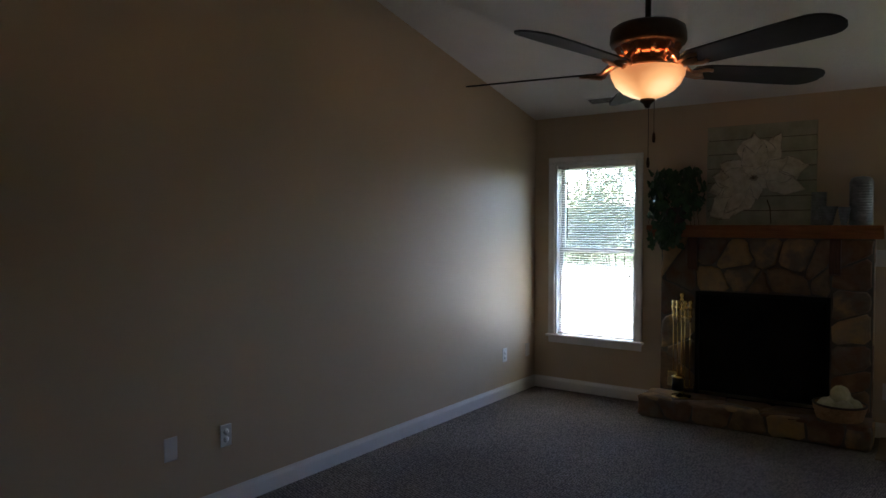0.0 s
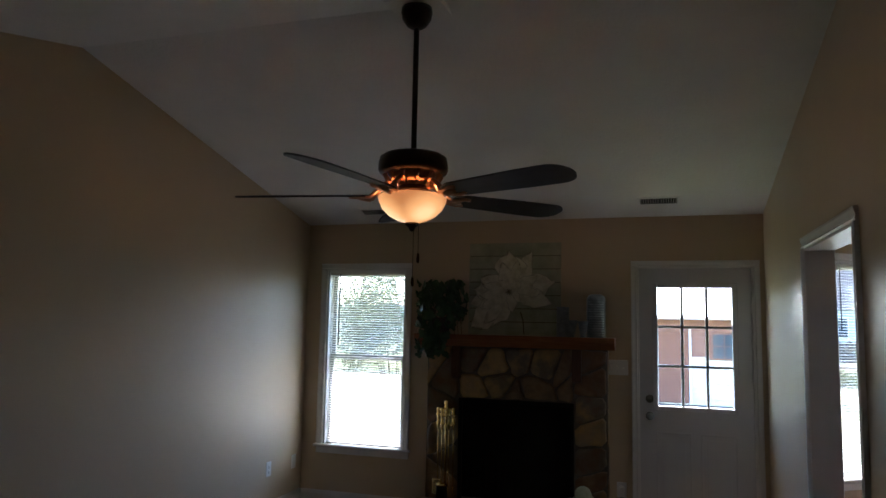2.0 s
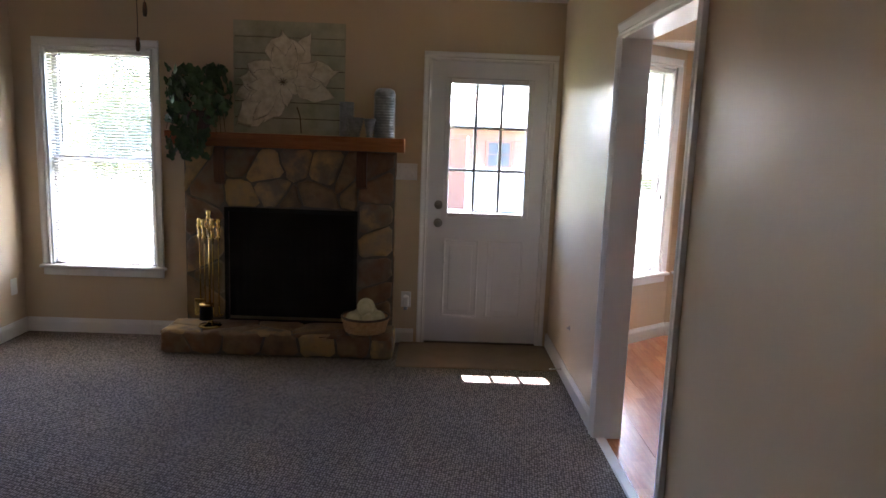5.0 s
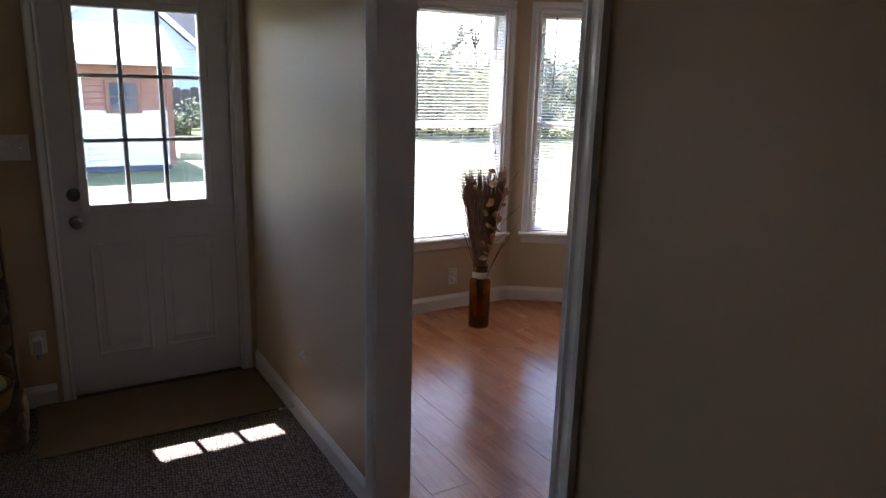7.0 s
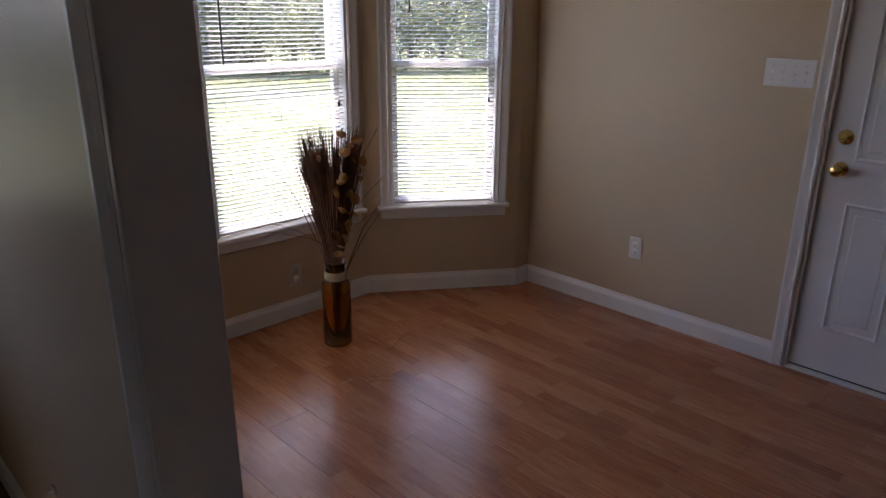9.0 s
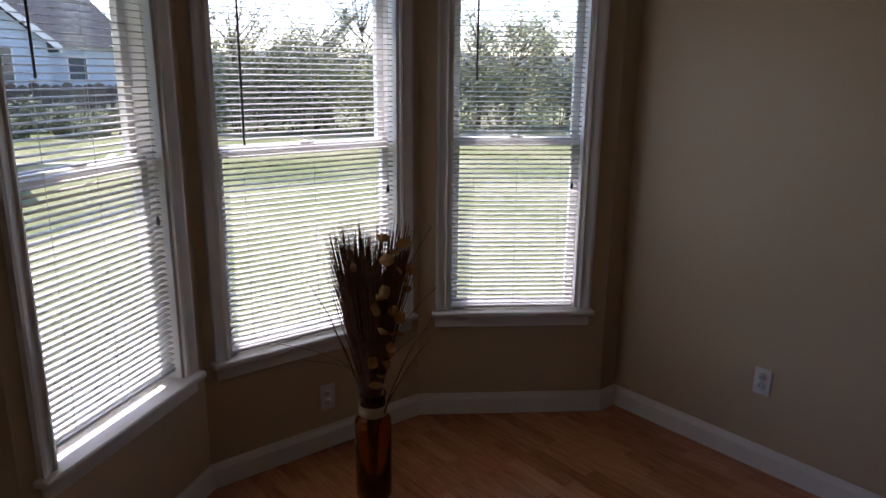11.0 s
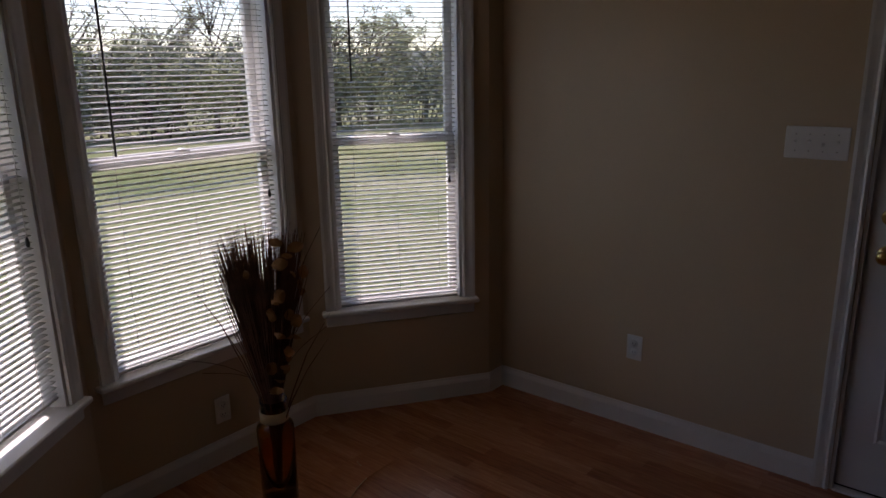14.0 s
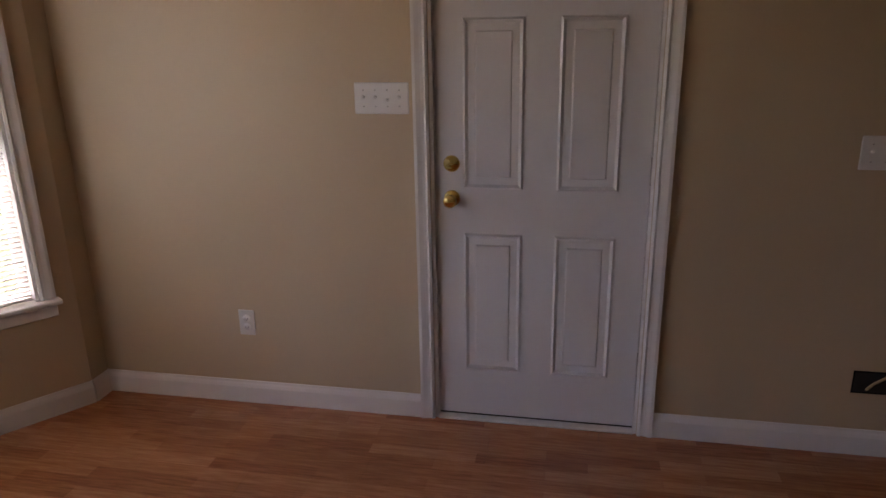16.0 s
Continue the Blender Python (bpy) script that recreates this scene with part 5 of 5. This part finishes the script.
SH = [(0.024, 0.0), (0.036, -0.010), (0.042, -0.030), (0.045, -0.060), (0.050, -0.085), (0.060, -0.102), (0.069, -0.110)]
for deg in (144, 24, -96):
    a = radians(deg)
    c, s = math.cos(a), math.sin(a)
    R0 = 0.112
    arm = []
    for r, z in ((0.028, 0.085), (0.040, 0.125), (0.060, 0.140), (0.085, 0.128), (0.108, 0.120), (0.130, 0.128), (0.148, 0.152), (0.150, 0.180), (0.136, 0.200), (0.116, 0.200), (0.104, 0.184), (0.108, 0.166)):
        arm.append((r * c, r * s, BZ0 + z * 0.92 + 0.012))
    part("arm", tube(smooth_line(arm, 4), [0.007] * 33 + [0.0075, 0.008, 0.0085, 0.009, 0.009, 0.008, 0.0065, 0.005, 0.004, 0.003, 0.002, 0.002], 8), M_BRONZE, chand)
    part("shade_cap", lathe([(0.0, 0.030), (0.010, 0.030), (0.018, 0.022), (0.030, 0.008), (0.040, 0.0), (0.041, -0.008), (0.034, -0.010), (0.0, -0.010)], 20), M_BRONZE, chand, at=pose(R0 * c, R0 * s, BZ0 + 0.112))
    sh = part("shade", lathe(SH, 28), M_SHADE, chand, "lit amber glass bell shade", at=pose(R0 * c, R0 * s, BZ0 + 0.104))
    part("shade_lining", lathe([(max(0.004, r - 0.003), z - 0.0002) for r, z in SH], 28), M_SHADE_IN, sh, "bright inside of the shade")
    part("bulb", lathe([(0.0, -0.075), (0.012, -0.072), (0.020, -0.056), (0.018, -0.040), (0.010, -0.025), (0.0, -0.012)], 14), M_BULB, sh, "lit bulb")

# ---- dried flowers in a vase ----
VX, VY = 2.392, 0.012
vase = thing("glass_vase", pose(VX, VY, 0.0005), "tall amber glass cylinder vase on the laminate floor", "vase")
part("glass_body", lathe([(0.0, 0.0), (0.064, 0.0), (0.070, 0.008), (0.070, 0.308), (0.066, 0.323), (0.050, 0.336), (0.048, 0.410), (0.052, 0.418), (0.052, 0.425), (0.046, 0.425), (0.044, 0.346), (0.062, 0.315), (0.065, 0.298), (0.065, 0.016), (0.0, 0.014)], 32), M_AMBER, vase)
part("jute_band", lathe([(0.0505, 0.340), (0.0535, 0.342), (0.0530, 0.380), (0.0500, 0.382)], 24), M_TWINE, vase, "pale jute band round the neck")
bouquet = thing("dried_bouquet", pose(VX, VY, 0.017), "bundle of dry brown grass stalks with orange petals in the vase", "dried flowers")
rs = random.Random(12)


def stalk(rnd, top, spread, curl):
    a = rnd.uniform(0, math.tau)
    c, s = math.cos(a), math.sin(a)
    q = spread * math.sqrt(rnd.uniform(0.02, 1.0))
    pts = []
    for i in range(6):
        t = i / 5
        r = 0.016 + q * max(0.0, (t - 0.36) / 0.64) ** 1.15 + curl * max(0, t - 0.7) ** 2
        pts.append((r * c + 0.004 * rnd.uniform(-1, 1) * t, r * s + 0.004 * rnd.uniform(-1, 1) * t, top * t))
    return tube(pts, [0.0022, 0.0026, 0.0030, 0.0030, 0.0024, 0.0006], 3)


for k in range(280):
    part("stalk", stalk(rs, rs.uniform(0.90, 1.07), 0.155, 0.0), M_STALK, bouquet)
for k in range(10):
    part("stray_stalk", stalk(rs, rs.uniform(0.62, 0.90), 0.24, 0.4), M_STALK, bouquet)
for k, (ex, ey, ez) in enumerate(((-0.34, 0.10, 0.66), (-0.26, 0.02, 0.60), (0.24, -0.08, 0.80), (0.26, -0.02, 1.02), (0.20, -0.10, 0.66))):
    sx = math.copysign(0.03, ex)
    part("stray_stalk", tube(smooth_line([(sx * 0.5, 0, 0.30), (sx, 0, 0.46), (ex * 0.45, ey * 0.5, 0.46 + (ez - 0.46) * 0.6), (ex, ey, ez)], 4), 0.0011, 4), M_STALK, bouquet)
fill = bmesh.new()
for k in range(420):
    a = rs.uniform(0, math.tau)
    q, top = 0.135 * math.sqrt(rs.random()), rs.uniform(0.86, 1.05)
    r1 = 0.020 + q * 0.35
    tube([(0.018 * math.cos(a), 0.018 * math.sin(a), 0.36), (r1 * math.cos(a), r1 * math.sin(a), 0.62), ((0.020 + q) * math.cos(a), (0.020 + q) * math.sin(a), top)], [0.0022, 0.0024, 0.0008], 3, fill)
tagged(part("fine_stalk", fill, M_STALK, bouquet, "dense dark red brown fine stalks"), kind="stuff")
for k in range(26):
    z = 0.44 + 0.61 * (k + 0.5) / 26
    a = -1.8 + rs.gauss(0, 0.7)
    r = 0.038 + 0.150 * max(0.0, (z - 0.37) / 0.65)
    pm = bmesh.new()
    wob = rs.uniform(0, 6)
    w0, h0 = rs.uniform(0.014, 0.025), rs.uniform(0.014, 0.026)
    cup = [[pm.verts.new((w0 * u * math.cos(t) * (1 + 0.3 * math.sin(2 * t + wob)), w0 * u * math.sin(t), h0 * u * u * (0.6 + 0.5 * math.sin(t + wob)))) for t in [math.tau * j / 9 for j in range(9)]] for u in (0.25, 0.65, 1.0)]
    for ra, rb_ in zip(cup, cup[1:]):
        for j in range(9):
            pm.faces.new((ra[j], ra[(j + 1) % 9], rb_[(j + 1) % 9], rb_[j]))
    pm.faces.new(cup[0][::-1])
    part("bloom", pm, M_PETAL, bouquet, at=pose(r * math.cos(a), r * math.sin(a), z, rs.uniform(30, 110), 0, rs.uniform(0, 360)))

bits = thing("straw_bits", pose(0, 0, 0.0005), "a few fallen straw stems on the laminate floor", "straw", "")
for x, y, a, ln in ((2.62, -0.18, 20, 0.16), (2.30, -0.42, -35, 0.12), (2.75, -0.05, 70, 0.05), (2.18, -0.34, 10, 0.07)):
    c, s = math.cos(radians(a)), math.sin(radians(a))
    part("straw", tube([(x - c * ln / 2, y - s * ln / 2, 0.0018), (x, y + 0.006, 0.0020), (x + c * ln / 2, y + s * ln / 2, 0.0018)], 0.0013, 4), M_TWINE, bits)

# ---- outside: shed, neighbour's house, fence, hedge, trees ----
shed = thing("garden_shed", pose(0, 0, GROUND), "cream and brown sided garden shed with a pale tin roof", "shed")
SX0, SX1, SY, SD = -1.9, 2.33, 10.9, 3.6
part("wall", box(SX0, SY, 0.10, SX1, SY + SD, 2.05), M_SIDING, shed)
# this base strip carries the shed's foot shadow in its colour
part("skirting", box(SX0 + 0.05, SY + 0.05, 0.0, SX1 - 0.05, SY + SD - 0.05, 0.10), M_BASESHADE, shed, "shed base strip in dark shadow blue")
for i in range(9):
    z = 0.12 + i * 0.115
    part("siding_board", prism([(SY - 0.001, z), (SY - 0.036, z + 0.002), (SY - 0.004, z + 0.113), (SY - 0.001, z + 0.113)], "x", SX0, SX1), M_SIDING, shed)
for i in range(8):
    z = 1.16 + i * 0.11
    part("siding_board", prism([(SY - 0.001, z), (SY - 0.040, z + 0.002), (SY - 0.004, z + 0.108), (SY - 0.001, z + 0.108)], "x", SX0, SX1), M_BROWNSIDE, shed, "red brown board")
part("roof", prism([(SY - 0.35, 1.98), (SY + SD / 2, 2.75), (SY + SD + 0.35, 1.98), (SY + SD + 0.35, 2.04), (SY + SD / 2, 2.82), (SY - 0.35, 2.04)], "x", SX0 - 0.2, SX1 + 0.2), M_TIN, shed)
win = part("window", box(1.17, SY - 0.06, 1.10, 1.79, SY - 0.026, 1.72, bevel=0.01), M_SHEDDOOR, shed, "red brown framed window")
part("corner_board", box(SX1 - 0.09, SY - 0.05, 0.11, SX1 + 0.02, SY - 0.0425, 2.0), M_SHEDDOOR, shed, "red brown corner board")
for a in (1.24, 1.49):
    for z in (1.14, 1.41):
        part("pane", box(a, SY - 0.066, z, a + 0.23, SY - 0.0605, z + 0.25), M_DARKGLASS, win)
dr = part("door", box(0.10, SY - 0.06, 0.14, 0.74, SY - 0.026, 1.72, bevel=0.01), M_SHEDDOOR, shed, "red brown plank door")
bm = bmesh.new()
put(bm, (0.745, SY - 0.07, 0.12, 0.795, SY - 0.027, 1.78))
put(bm, (0.045, SY - 0.07, 0.12, 0.095, SY - 0.027, 1.78))
part("door_trim", bm, M_TRIM, shed, "white door trim")


def lap_house(name, m, w, d, eave, ridge, label, wall_mat):
    h = thing(name, m, label, "house")
    part("wall", prism([(-w / 2, 0.0), (w / 2, 0.0), (w / 2, eave), (0, ridge - 0.1), (-w / 2, eave)], "y", 0.0, d), wall_mat, h)
    part("roof", prism([(0.0, ridge), (w / 2 + 0.45, eave - 0.12), (w / 2 + 0.45, eave), (0.0, ridge + 0.12), (-w / 2 - 0.45, eave), (-w / 2 - 0.45, eave - 0.12)], "y", -0.35, d + 0.35), M_ROOF, h)
    for s in (-1, 1):
        part("rake_board", prism([(0.0, ridge - 0.02), (s * (w / 2 + 0.44), eave - 0.13), (s * (w / 2 + 0.44), eave + 0.01), (0.0, ridge + 0.125)], "y", -0.39, -0.352), M_TRIM, h, "white rake board")
    for i in range(14):
        z = 0.2 + i * eave / 14
        part("siding_board", prism([(-0.001, z), (-0.03, z + 0.01), (-0.004, z + eave / 14 - 0.01), (-0.001, z + eave / 14 - 0.01)], "x", -w / 2, w / 2), wall_mat, h)
    for x in (-w * 0.26, w * 0.26):
        wn_ = part("window", box(x - 0.5, -0.06, 1.0, x + 0.5, -0.031, 2.3, bevel=0.01), M_TRIM, h)
        for z in (1.06, 1.68):
            part("pane", box(x - 0.43, -0.066, z, x + 0.43, -0.0605, z + 0.56), M_DARKGLASS, wn_)
    return h


# the neighbour's house: a long body with a hipped end, and a gabled wing in front
nb = thing("neighbour_house", pose(0, 0, GROUND) @ Matrix.Diagonal((1, 1, 1.34, 1)), "pale blue sided neighbour house with a dark shingled roof", "house")
part("wall", box(3.0, 31.5, 0.0, 10.2, 38.0, 2.15), M_BLUESIDE, nb)
bm = bmesh.new()
rv_ = [bm.verts.new(q) for q in ((2.6, 31.0, 2.05), (10.7, 31.0, 2.05), (10.7, 38.5, 2.05), (2.6, 38.5, 2.05), (2.6, 34.75, 4.75), (8.3, 34.75, 4.75))]
for f in ((0, 1, 5, 4), (1, 2, 5), (2, 3, 4, 5), (3, 0, 4), (3, 2, 1, 0)):
    bm.faces.new([rv_[k] for k in f])
part("roof", bm, M_ROOF, nb, "dark shingled hip roof")
part("wing_wall", prism([(0.2, 0.0), (6.8, 0.0), (6.8, 2.05), (3.5, 4.25), (0.2, 2.05)], "y", 29.6, 34.5), M_BLUESIDE, nb)
part("wing_roof", prism([(3.5, 4.28), (7.2, 1.86), (7.2, 2.0), (3.5, 4.42), (-0.2, 2.0), (-0.2, 1.86)], "y", 29.2, 34.6), M_ROOF, nb)
for e in (7.25, -0.25):
    part("rake_board", prism([(3.5, 4.22), (e, 1.80), (e, 2.02), (3.5, 4.45)], "y", 29.15, 29.19), M_TRIM, nb, "white rake board")
for i in range(18):
    z = 0.2 + i * 0.125
    part("siding_board", prism([(29.599, z), (29.57, z + 0.008), (29.594, z + 0.115), (29.599, z + 0.115)], "x", 0.2, 6.8), M_BLUESIDE, nb)
for x in (5.0, 2.0):
    wq = part("window", box(x - 0.6, 29.53, 0.9, x + 0.6, 29.569, 2.0, bevel=0.01), M_TRIM, nb)
    for q in (x - 0.54, x + 0.03):
        part("pane", box(q, 29.524, 0.96, q + 0.51, 29.529, 1.94), M_DARKGLASS, wq)
wq = part("window", box(7.8, 31.45, 1.0, 8.6, 31.499, 1.8, bevel=0.01), M_TRIM, nb)
part("pane", box(7.86, 31.444, 1.06, 8.54, 31.449, 1.74), M_DARKGLASS, wq)
lap_house("distant_house", pose(17.5, 62.0, GROUND, 0, 0, -8), 7.0, 8.0, 2.5, 4.3, "far pale sided house with dark shingles", M_SIDING)
lap_house("distant_house", pose(14.3, 40.0, GROUND, 0, 0, 10), 4.6, 6.0, 2.1, 3.3, "far pale blue sided house with dark shingles", M_BLUESIDE)

fence = thing("board_fence", pose(0, 22.0, GROUND), "weathered dark board fence behind the hedge", "fence")
for i in range(70):
    x = -6.0 + i * 0.30
    hh = 1.42 + 0.04 * math.sin(i * 2.3)
    part("board", prism([(x, 0.02), (x + 0.285, 0.02), (x + 0.285, hh - 0.06), (x + 0.14, hh), (x, hh - 0.06)], "y", 0.0, 0.02), M_FENCE, fence)
for z in (0.4, 1.1):
    part("rail", box(-6.0, 0.021, z, 15.0, 0.06, z + 0.08), M_FENCE, fence)


def leaves(rnd, count, spot, size, bm=None):
    """Many small folded leaves at the places that spot() gives, in one mesh."""
    bm = bm or bmesh.new()
    for k in range(count):
        p = Vector(spot())
        a = Vector((rnd.uniform(-1, 1), rnd.uniform(-1, 1), rnd.uniform(-0.6, 1))).normalized()
        b = a.orthogonal().normalized()
        s = size * rnd.uniform(0.6, 1.3)
        v = [bm.verts.new(p + q) for q in (-a * s, b * s * 0.5 + a.cross(b) * s * 0.15, a * s, -b * s * 0.5 + a.cross(b) * s * 0.15)]
        bm.faces.new((v[0], v[1], v[2]))
        bm.faces.new((v[0], v[2], v[3]))
    return bm


def shrub(name, x, y, w, d, h, seed, material, label, count=2600, size=0.075):
    rnd = random.Random(seed)
    s = thing(name, pose(x, y, GROUND), label, "shrub", "shrubs at the lawn's edge")
    lumps = [(rnd.uniform(-w / 2, w / 2), rnd.uniform(-d / 2, d / 2), rnd.uniform(0.15, 0.75) * h, rnd.uniform(0.25, 0.5) * min(w, h)) for _ in range(9)]
    for lx, ly, lz, lr in lumps[:5]:
        part("stem", tube([(lx * 0.5, ly * 0.5, 0), (lx * 0.8, ly * 0.8, lz * 0.6), (lx, ly, lz + lr * 0.7)], [0.03, 0.02, 0.006], 5), M_BARK, s)

    def spot():
        lx, ly, lz, lr = lumps[rnd.randrange(9)]
        v = Vector((rnd.gauss(0, 1), rnd.gauss(0, 1), rnd.gauss(0, 1))).normalized() * lr * rnd.uniform(0.45, 1.12)
        return (lx + v.x, ly + v.y, max(0.03, lz + v.z))

    part("foliage", leaves(rnd, count, spot, size), material, s)
    return s


# the hedge line curves round the lawn: low to the north, tall to the north-east
kinds = [("low_shrub", 2.2, 20.2, 2.2, 1.2, 0.75), ("low_shrub", 4.2, 20.0, 2.4, 1.2, 0.95), ("low_shrub", 6.2, 19.8, 2.4, 1.3, 1.0), ("low_shrub", 8.1, 19.2, 2.2, 1.3, 1.1),
         ("tall_shrub", 9.8, 18.4, 2.4, 1.6, 2.2), ("tall_shrub", 11.4, 17.6, 2.4, 1.6, 2.5), ("tall_shrub", 13.0, 17.0, 2.6, 1.6, 2.2), ("tall_shrub", 14.6, 16.6, 2.4, 1.6, 2.6),
         ("tall_shrub", 16.3, 16.0, 2.6, 1.6, 2.4), ("tall_shrub", 18.0, 15.4, 2.6, 1.7, 2.6), ("tall_shrub", 19.8, 14.7, 2.6, 1.7, 2.3), ("tall_shrub", 21.6, 13.8, 2.8, 1.7, 2.8),
         ("tall_shrub", -4.0, 16.5, 2.6, 1.6, 2.4), ("tall_shrub", -6.2, 17.0, 2.6, 1.6, 2.8), ("tall_shrub", -8.6, 17.0, 2.8, 1.8, 2.5), ("tall_shrub", -11.0, 17.4, 2.8, 1.8, 3.0)]
for k, (nm, x, y, w, d, h) in enumerate(kinds):
    h *= 1.0 if nm == "low_shrub" else 1.12
    shrub(nm, x, y, w, d, h, 100 + k, M_TREELEAF if k % 3 == 0 else M_HEDGE, "dense low green garden shrub" if nm == "low_shrub" else "tall loose dark green hedge shrub", 2200 if nm == "low_shrub" else 3400)


def tree(x, y, h, seed, spread, count, label, leaf_mat):
    rnd = random.Random(seed)
    t = thing("tree", pose(x, y, GROUND), label, "tree", "trees behind the lawn")
    part("trunk", tube([(0, 0, 0), (0.06, 0.03, h * 0.16), (-0.05, 0.05, h * 0.33), (0.10, 0, h * 0.5), (0.02, 0.02, h * 0.66)], [0.09, 0.07, 0.045, 0.025, 0.008], 8), M_BARK, t)
    tips = []
    bm = bmesh.new()
    for k in range(26):
        z = h * rnd.uniform(0.06, 0.64)
        a = rnd.uniform(0, math.tau)
        ln = min(spread * rnd.uniform(0.5, 1.0), (h - z) * 0.95)
        p0 = Vector((0, 0, z))
        p1 = p0 + Vector((math.cos(a) * ln * 0.5, math.sin(a) * ln * 0.5, ln * 0.45))
        p2 = p0 + Vector((math.cos(a) * ln, math.sin(a) * ln, ln * 0.95))
        tube([p0, p1, p2], [0.03, 0.018, 0.006], 5, bm)
        for j in range(5):
            q = p1.lerp(p2, rnd.uniform(0.1, 1))
            e = q + Vector((rnd.uniform(-1, 1), rnd.uniform(-1, 1), rnd.uniform(0.1, 1))) * ln * 0.38
            tube([q, q.lerp(e, 0.5) + Vector((0, 0, 0.03)), e], [0.011, 0.007, 0.003], 4, bm)
            tips += [(q, e)]
    part("limbs", bm, M_BARK, t)

    def spot():
        q, e = tips[rnd.randrange(len(tips))]
        return q.lerp(e, rnd.uniform(0.2, 1.1)) + Vector((rnd.gauss(0, 0.10), rnd.gauss(0, 0.10), rnd.gauss(0, 0.10)))

    part("crown", leaves(rnd, count, spot, 0.06), leaf_mat, t)
    return t


tree(14.6, 19.2, 5.0, 5, 2.1, 700, "thin half bare young tree behind the hedge", M_TREELEAF)
tree(16.2, 20.0, 4.4, 15, 1.9, 900, "thin half bare young tree behind the hedge", M_TREELEAF)
tree(11.0, 19.4, 2.9, 6, 1.7, 3200, "small bushy yellow green tree behind the hedge", M_TREELEAF)
tree(12.6, 19.8, 2.5, 16, 1.5, 2200, "small bushy yellow green tree behind the hedge", M_TREELEAF)
tree(20.0, 17.4, 3.5, 7, 2.1, 3600, "loose yellow green tree behind the hedge", M_TREELEAF)
tree(22.2, 16.4, 3.9, 17, 2.2, 3600, "loose yellow green tree behind the hedge", M_TREELEAF)
tree(24.6, 15.4, 3.6, 8, 2.2, 3600, "loose green tree behind the hedge", M_HEDGE)
for x, y, h, sd, cnt in ((10.0, 19.4, 4.4, 31, 900), (12.4, 18.6, 4.3, 32, 700), (13.3, 19.6, 4.8, 33, 500), (16.4, 16.9, 4.1, 34, 1000), (17.4, 16.2, 4.4, 35, 800), (18.4, 15.6, 4.0, 36, 1000), (8.4, 20.2, 3.6, 37, 700)):
    tree(x, y, h, sd, 1.8, cnt, "thin half bare young tree behind the hedge", M_TREELEAF)
tree(-5.0, 19.5, 6.0, 9, 2.2, 2600, "leafy green tree behind the hedge", M_TREELEAF)
tree(-8.0, 20.0, 6.8, 10, 2.4, 2600, "leafy green tree behind the hedge", M_TREELEAF)
tree(-11.5, 20.5, 6.0, 13, 2.4, 2200, "leafy green tree behind the hedge", M_HEDGE)

# far rise with woods that closes the view
bm = bmesh.new()
ridge_pts = []
for i in range(81):
    a = radians(-10 + 200 * i / 80)
    r = 120
    ridge_pts.append((r * math.cos(a), r * math.sin(a), 5.0 + 1.6 * noise.noise((i * 0.35, 0, 2)) + 0.8 * noise.noise((i * 1.7, 0, 5))))
lo = [bm.verts.new((x, y, GROUND - 0.2)) for x, y, z in ridge_pts]
hi = [bm.verts.new((x * 1.1, y * 1.1, z)) for x, y, z in ridge_pts]
for i in range(80):
    bm.faces.new((lo[i], lo[i + 1], hi[i + 1], hi[i]))
struct("backdrop_woods", bm, M_HILL, "low wooded rise in the far distance", "backdrop")

# timber planter frame lying on the grass by the shed
frame_ob = thing("timber_bed_edge", pose(3.6, 12.4, GROUND, 0, 0, -20), "low pale timber garden edging on the grass", "garden edging")
part("timber", box(-0.9, -0.08, 0.0, 0.9, 0.08, 0.16, bevel=0.01), M_BOARD, frame_ob)
part("timber", box(0.74, 0.081, 0.0, 0.9, 1.4, 0.16, bevel=0.01), M_BOARD, frame_ob)

# ---- laminate boards, laid along the room ----
lam_rnd = random.Random(21)
BW, BL = 0.192, 1.21
board_meshes = {}


def floor_board(x, y0, y1):
    key = round(y1 - y0, 3)
    if key not in board_meshes:
        ln = y1 - y0
        board_meshes[key] = mesh_of("plank", box(0.0004, 0.0004, -0.0075, BW - 0.0004, ln - 0.0004, 0.0, bevel=0.0006), M_LAM)
    ob = new("plank", board_meshes[key])
    ob.parent = lam_floor
    ob.matrix_basis = pose(x, y0, 0)


lam_floor = thing("floor_dining", pose(0, 0, 0), "warm orange brown strip laminate floor", "floor", kind="structure")


def bay_line(x):
    """How far the floor reaches at x: straight wall, slanting bay side, or bay front."""
    if x < BAY_X0 or x > BAY_X3:
        return YD
    k = min((x - BAY_X0) / (BAY_X1 - BAY_X0), (BAY_X3 - x) / (BAY_X3 - BAY_X2), 1.0)
    return YD + (BAY_Y - YD) * k


nx = int(math.ceil((XD - XP - 0.058) / BW))
for i in range(nx):
    x = XP + 0.058 + i * BW
    y = YE + 0.02 - (i * 0.43) % BL
    top = round(max(bay_line(x), bay_line(x + BW)) + 0.05, 3)
    while y < top:
        floor_board(x, round(max(y, YE), 3), round(min(y + BL, top), 3))
        y += BL
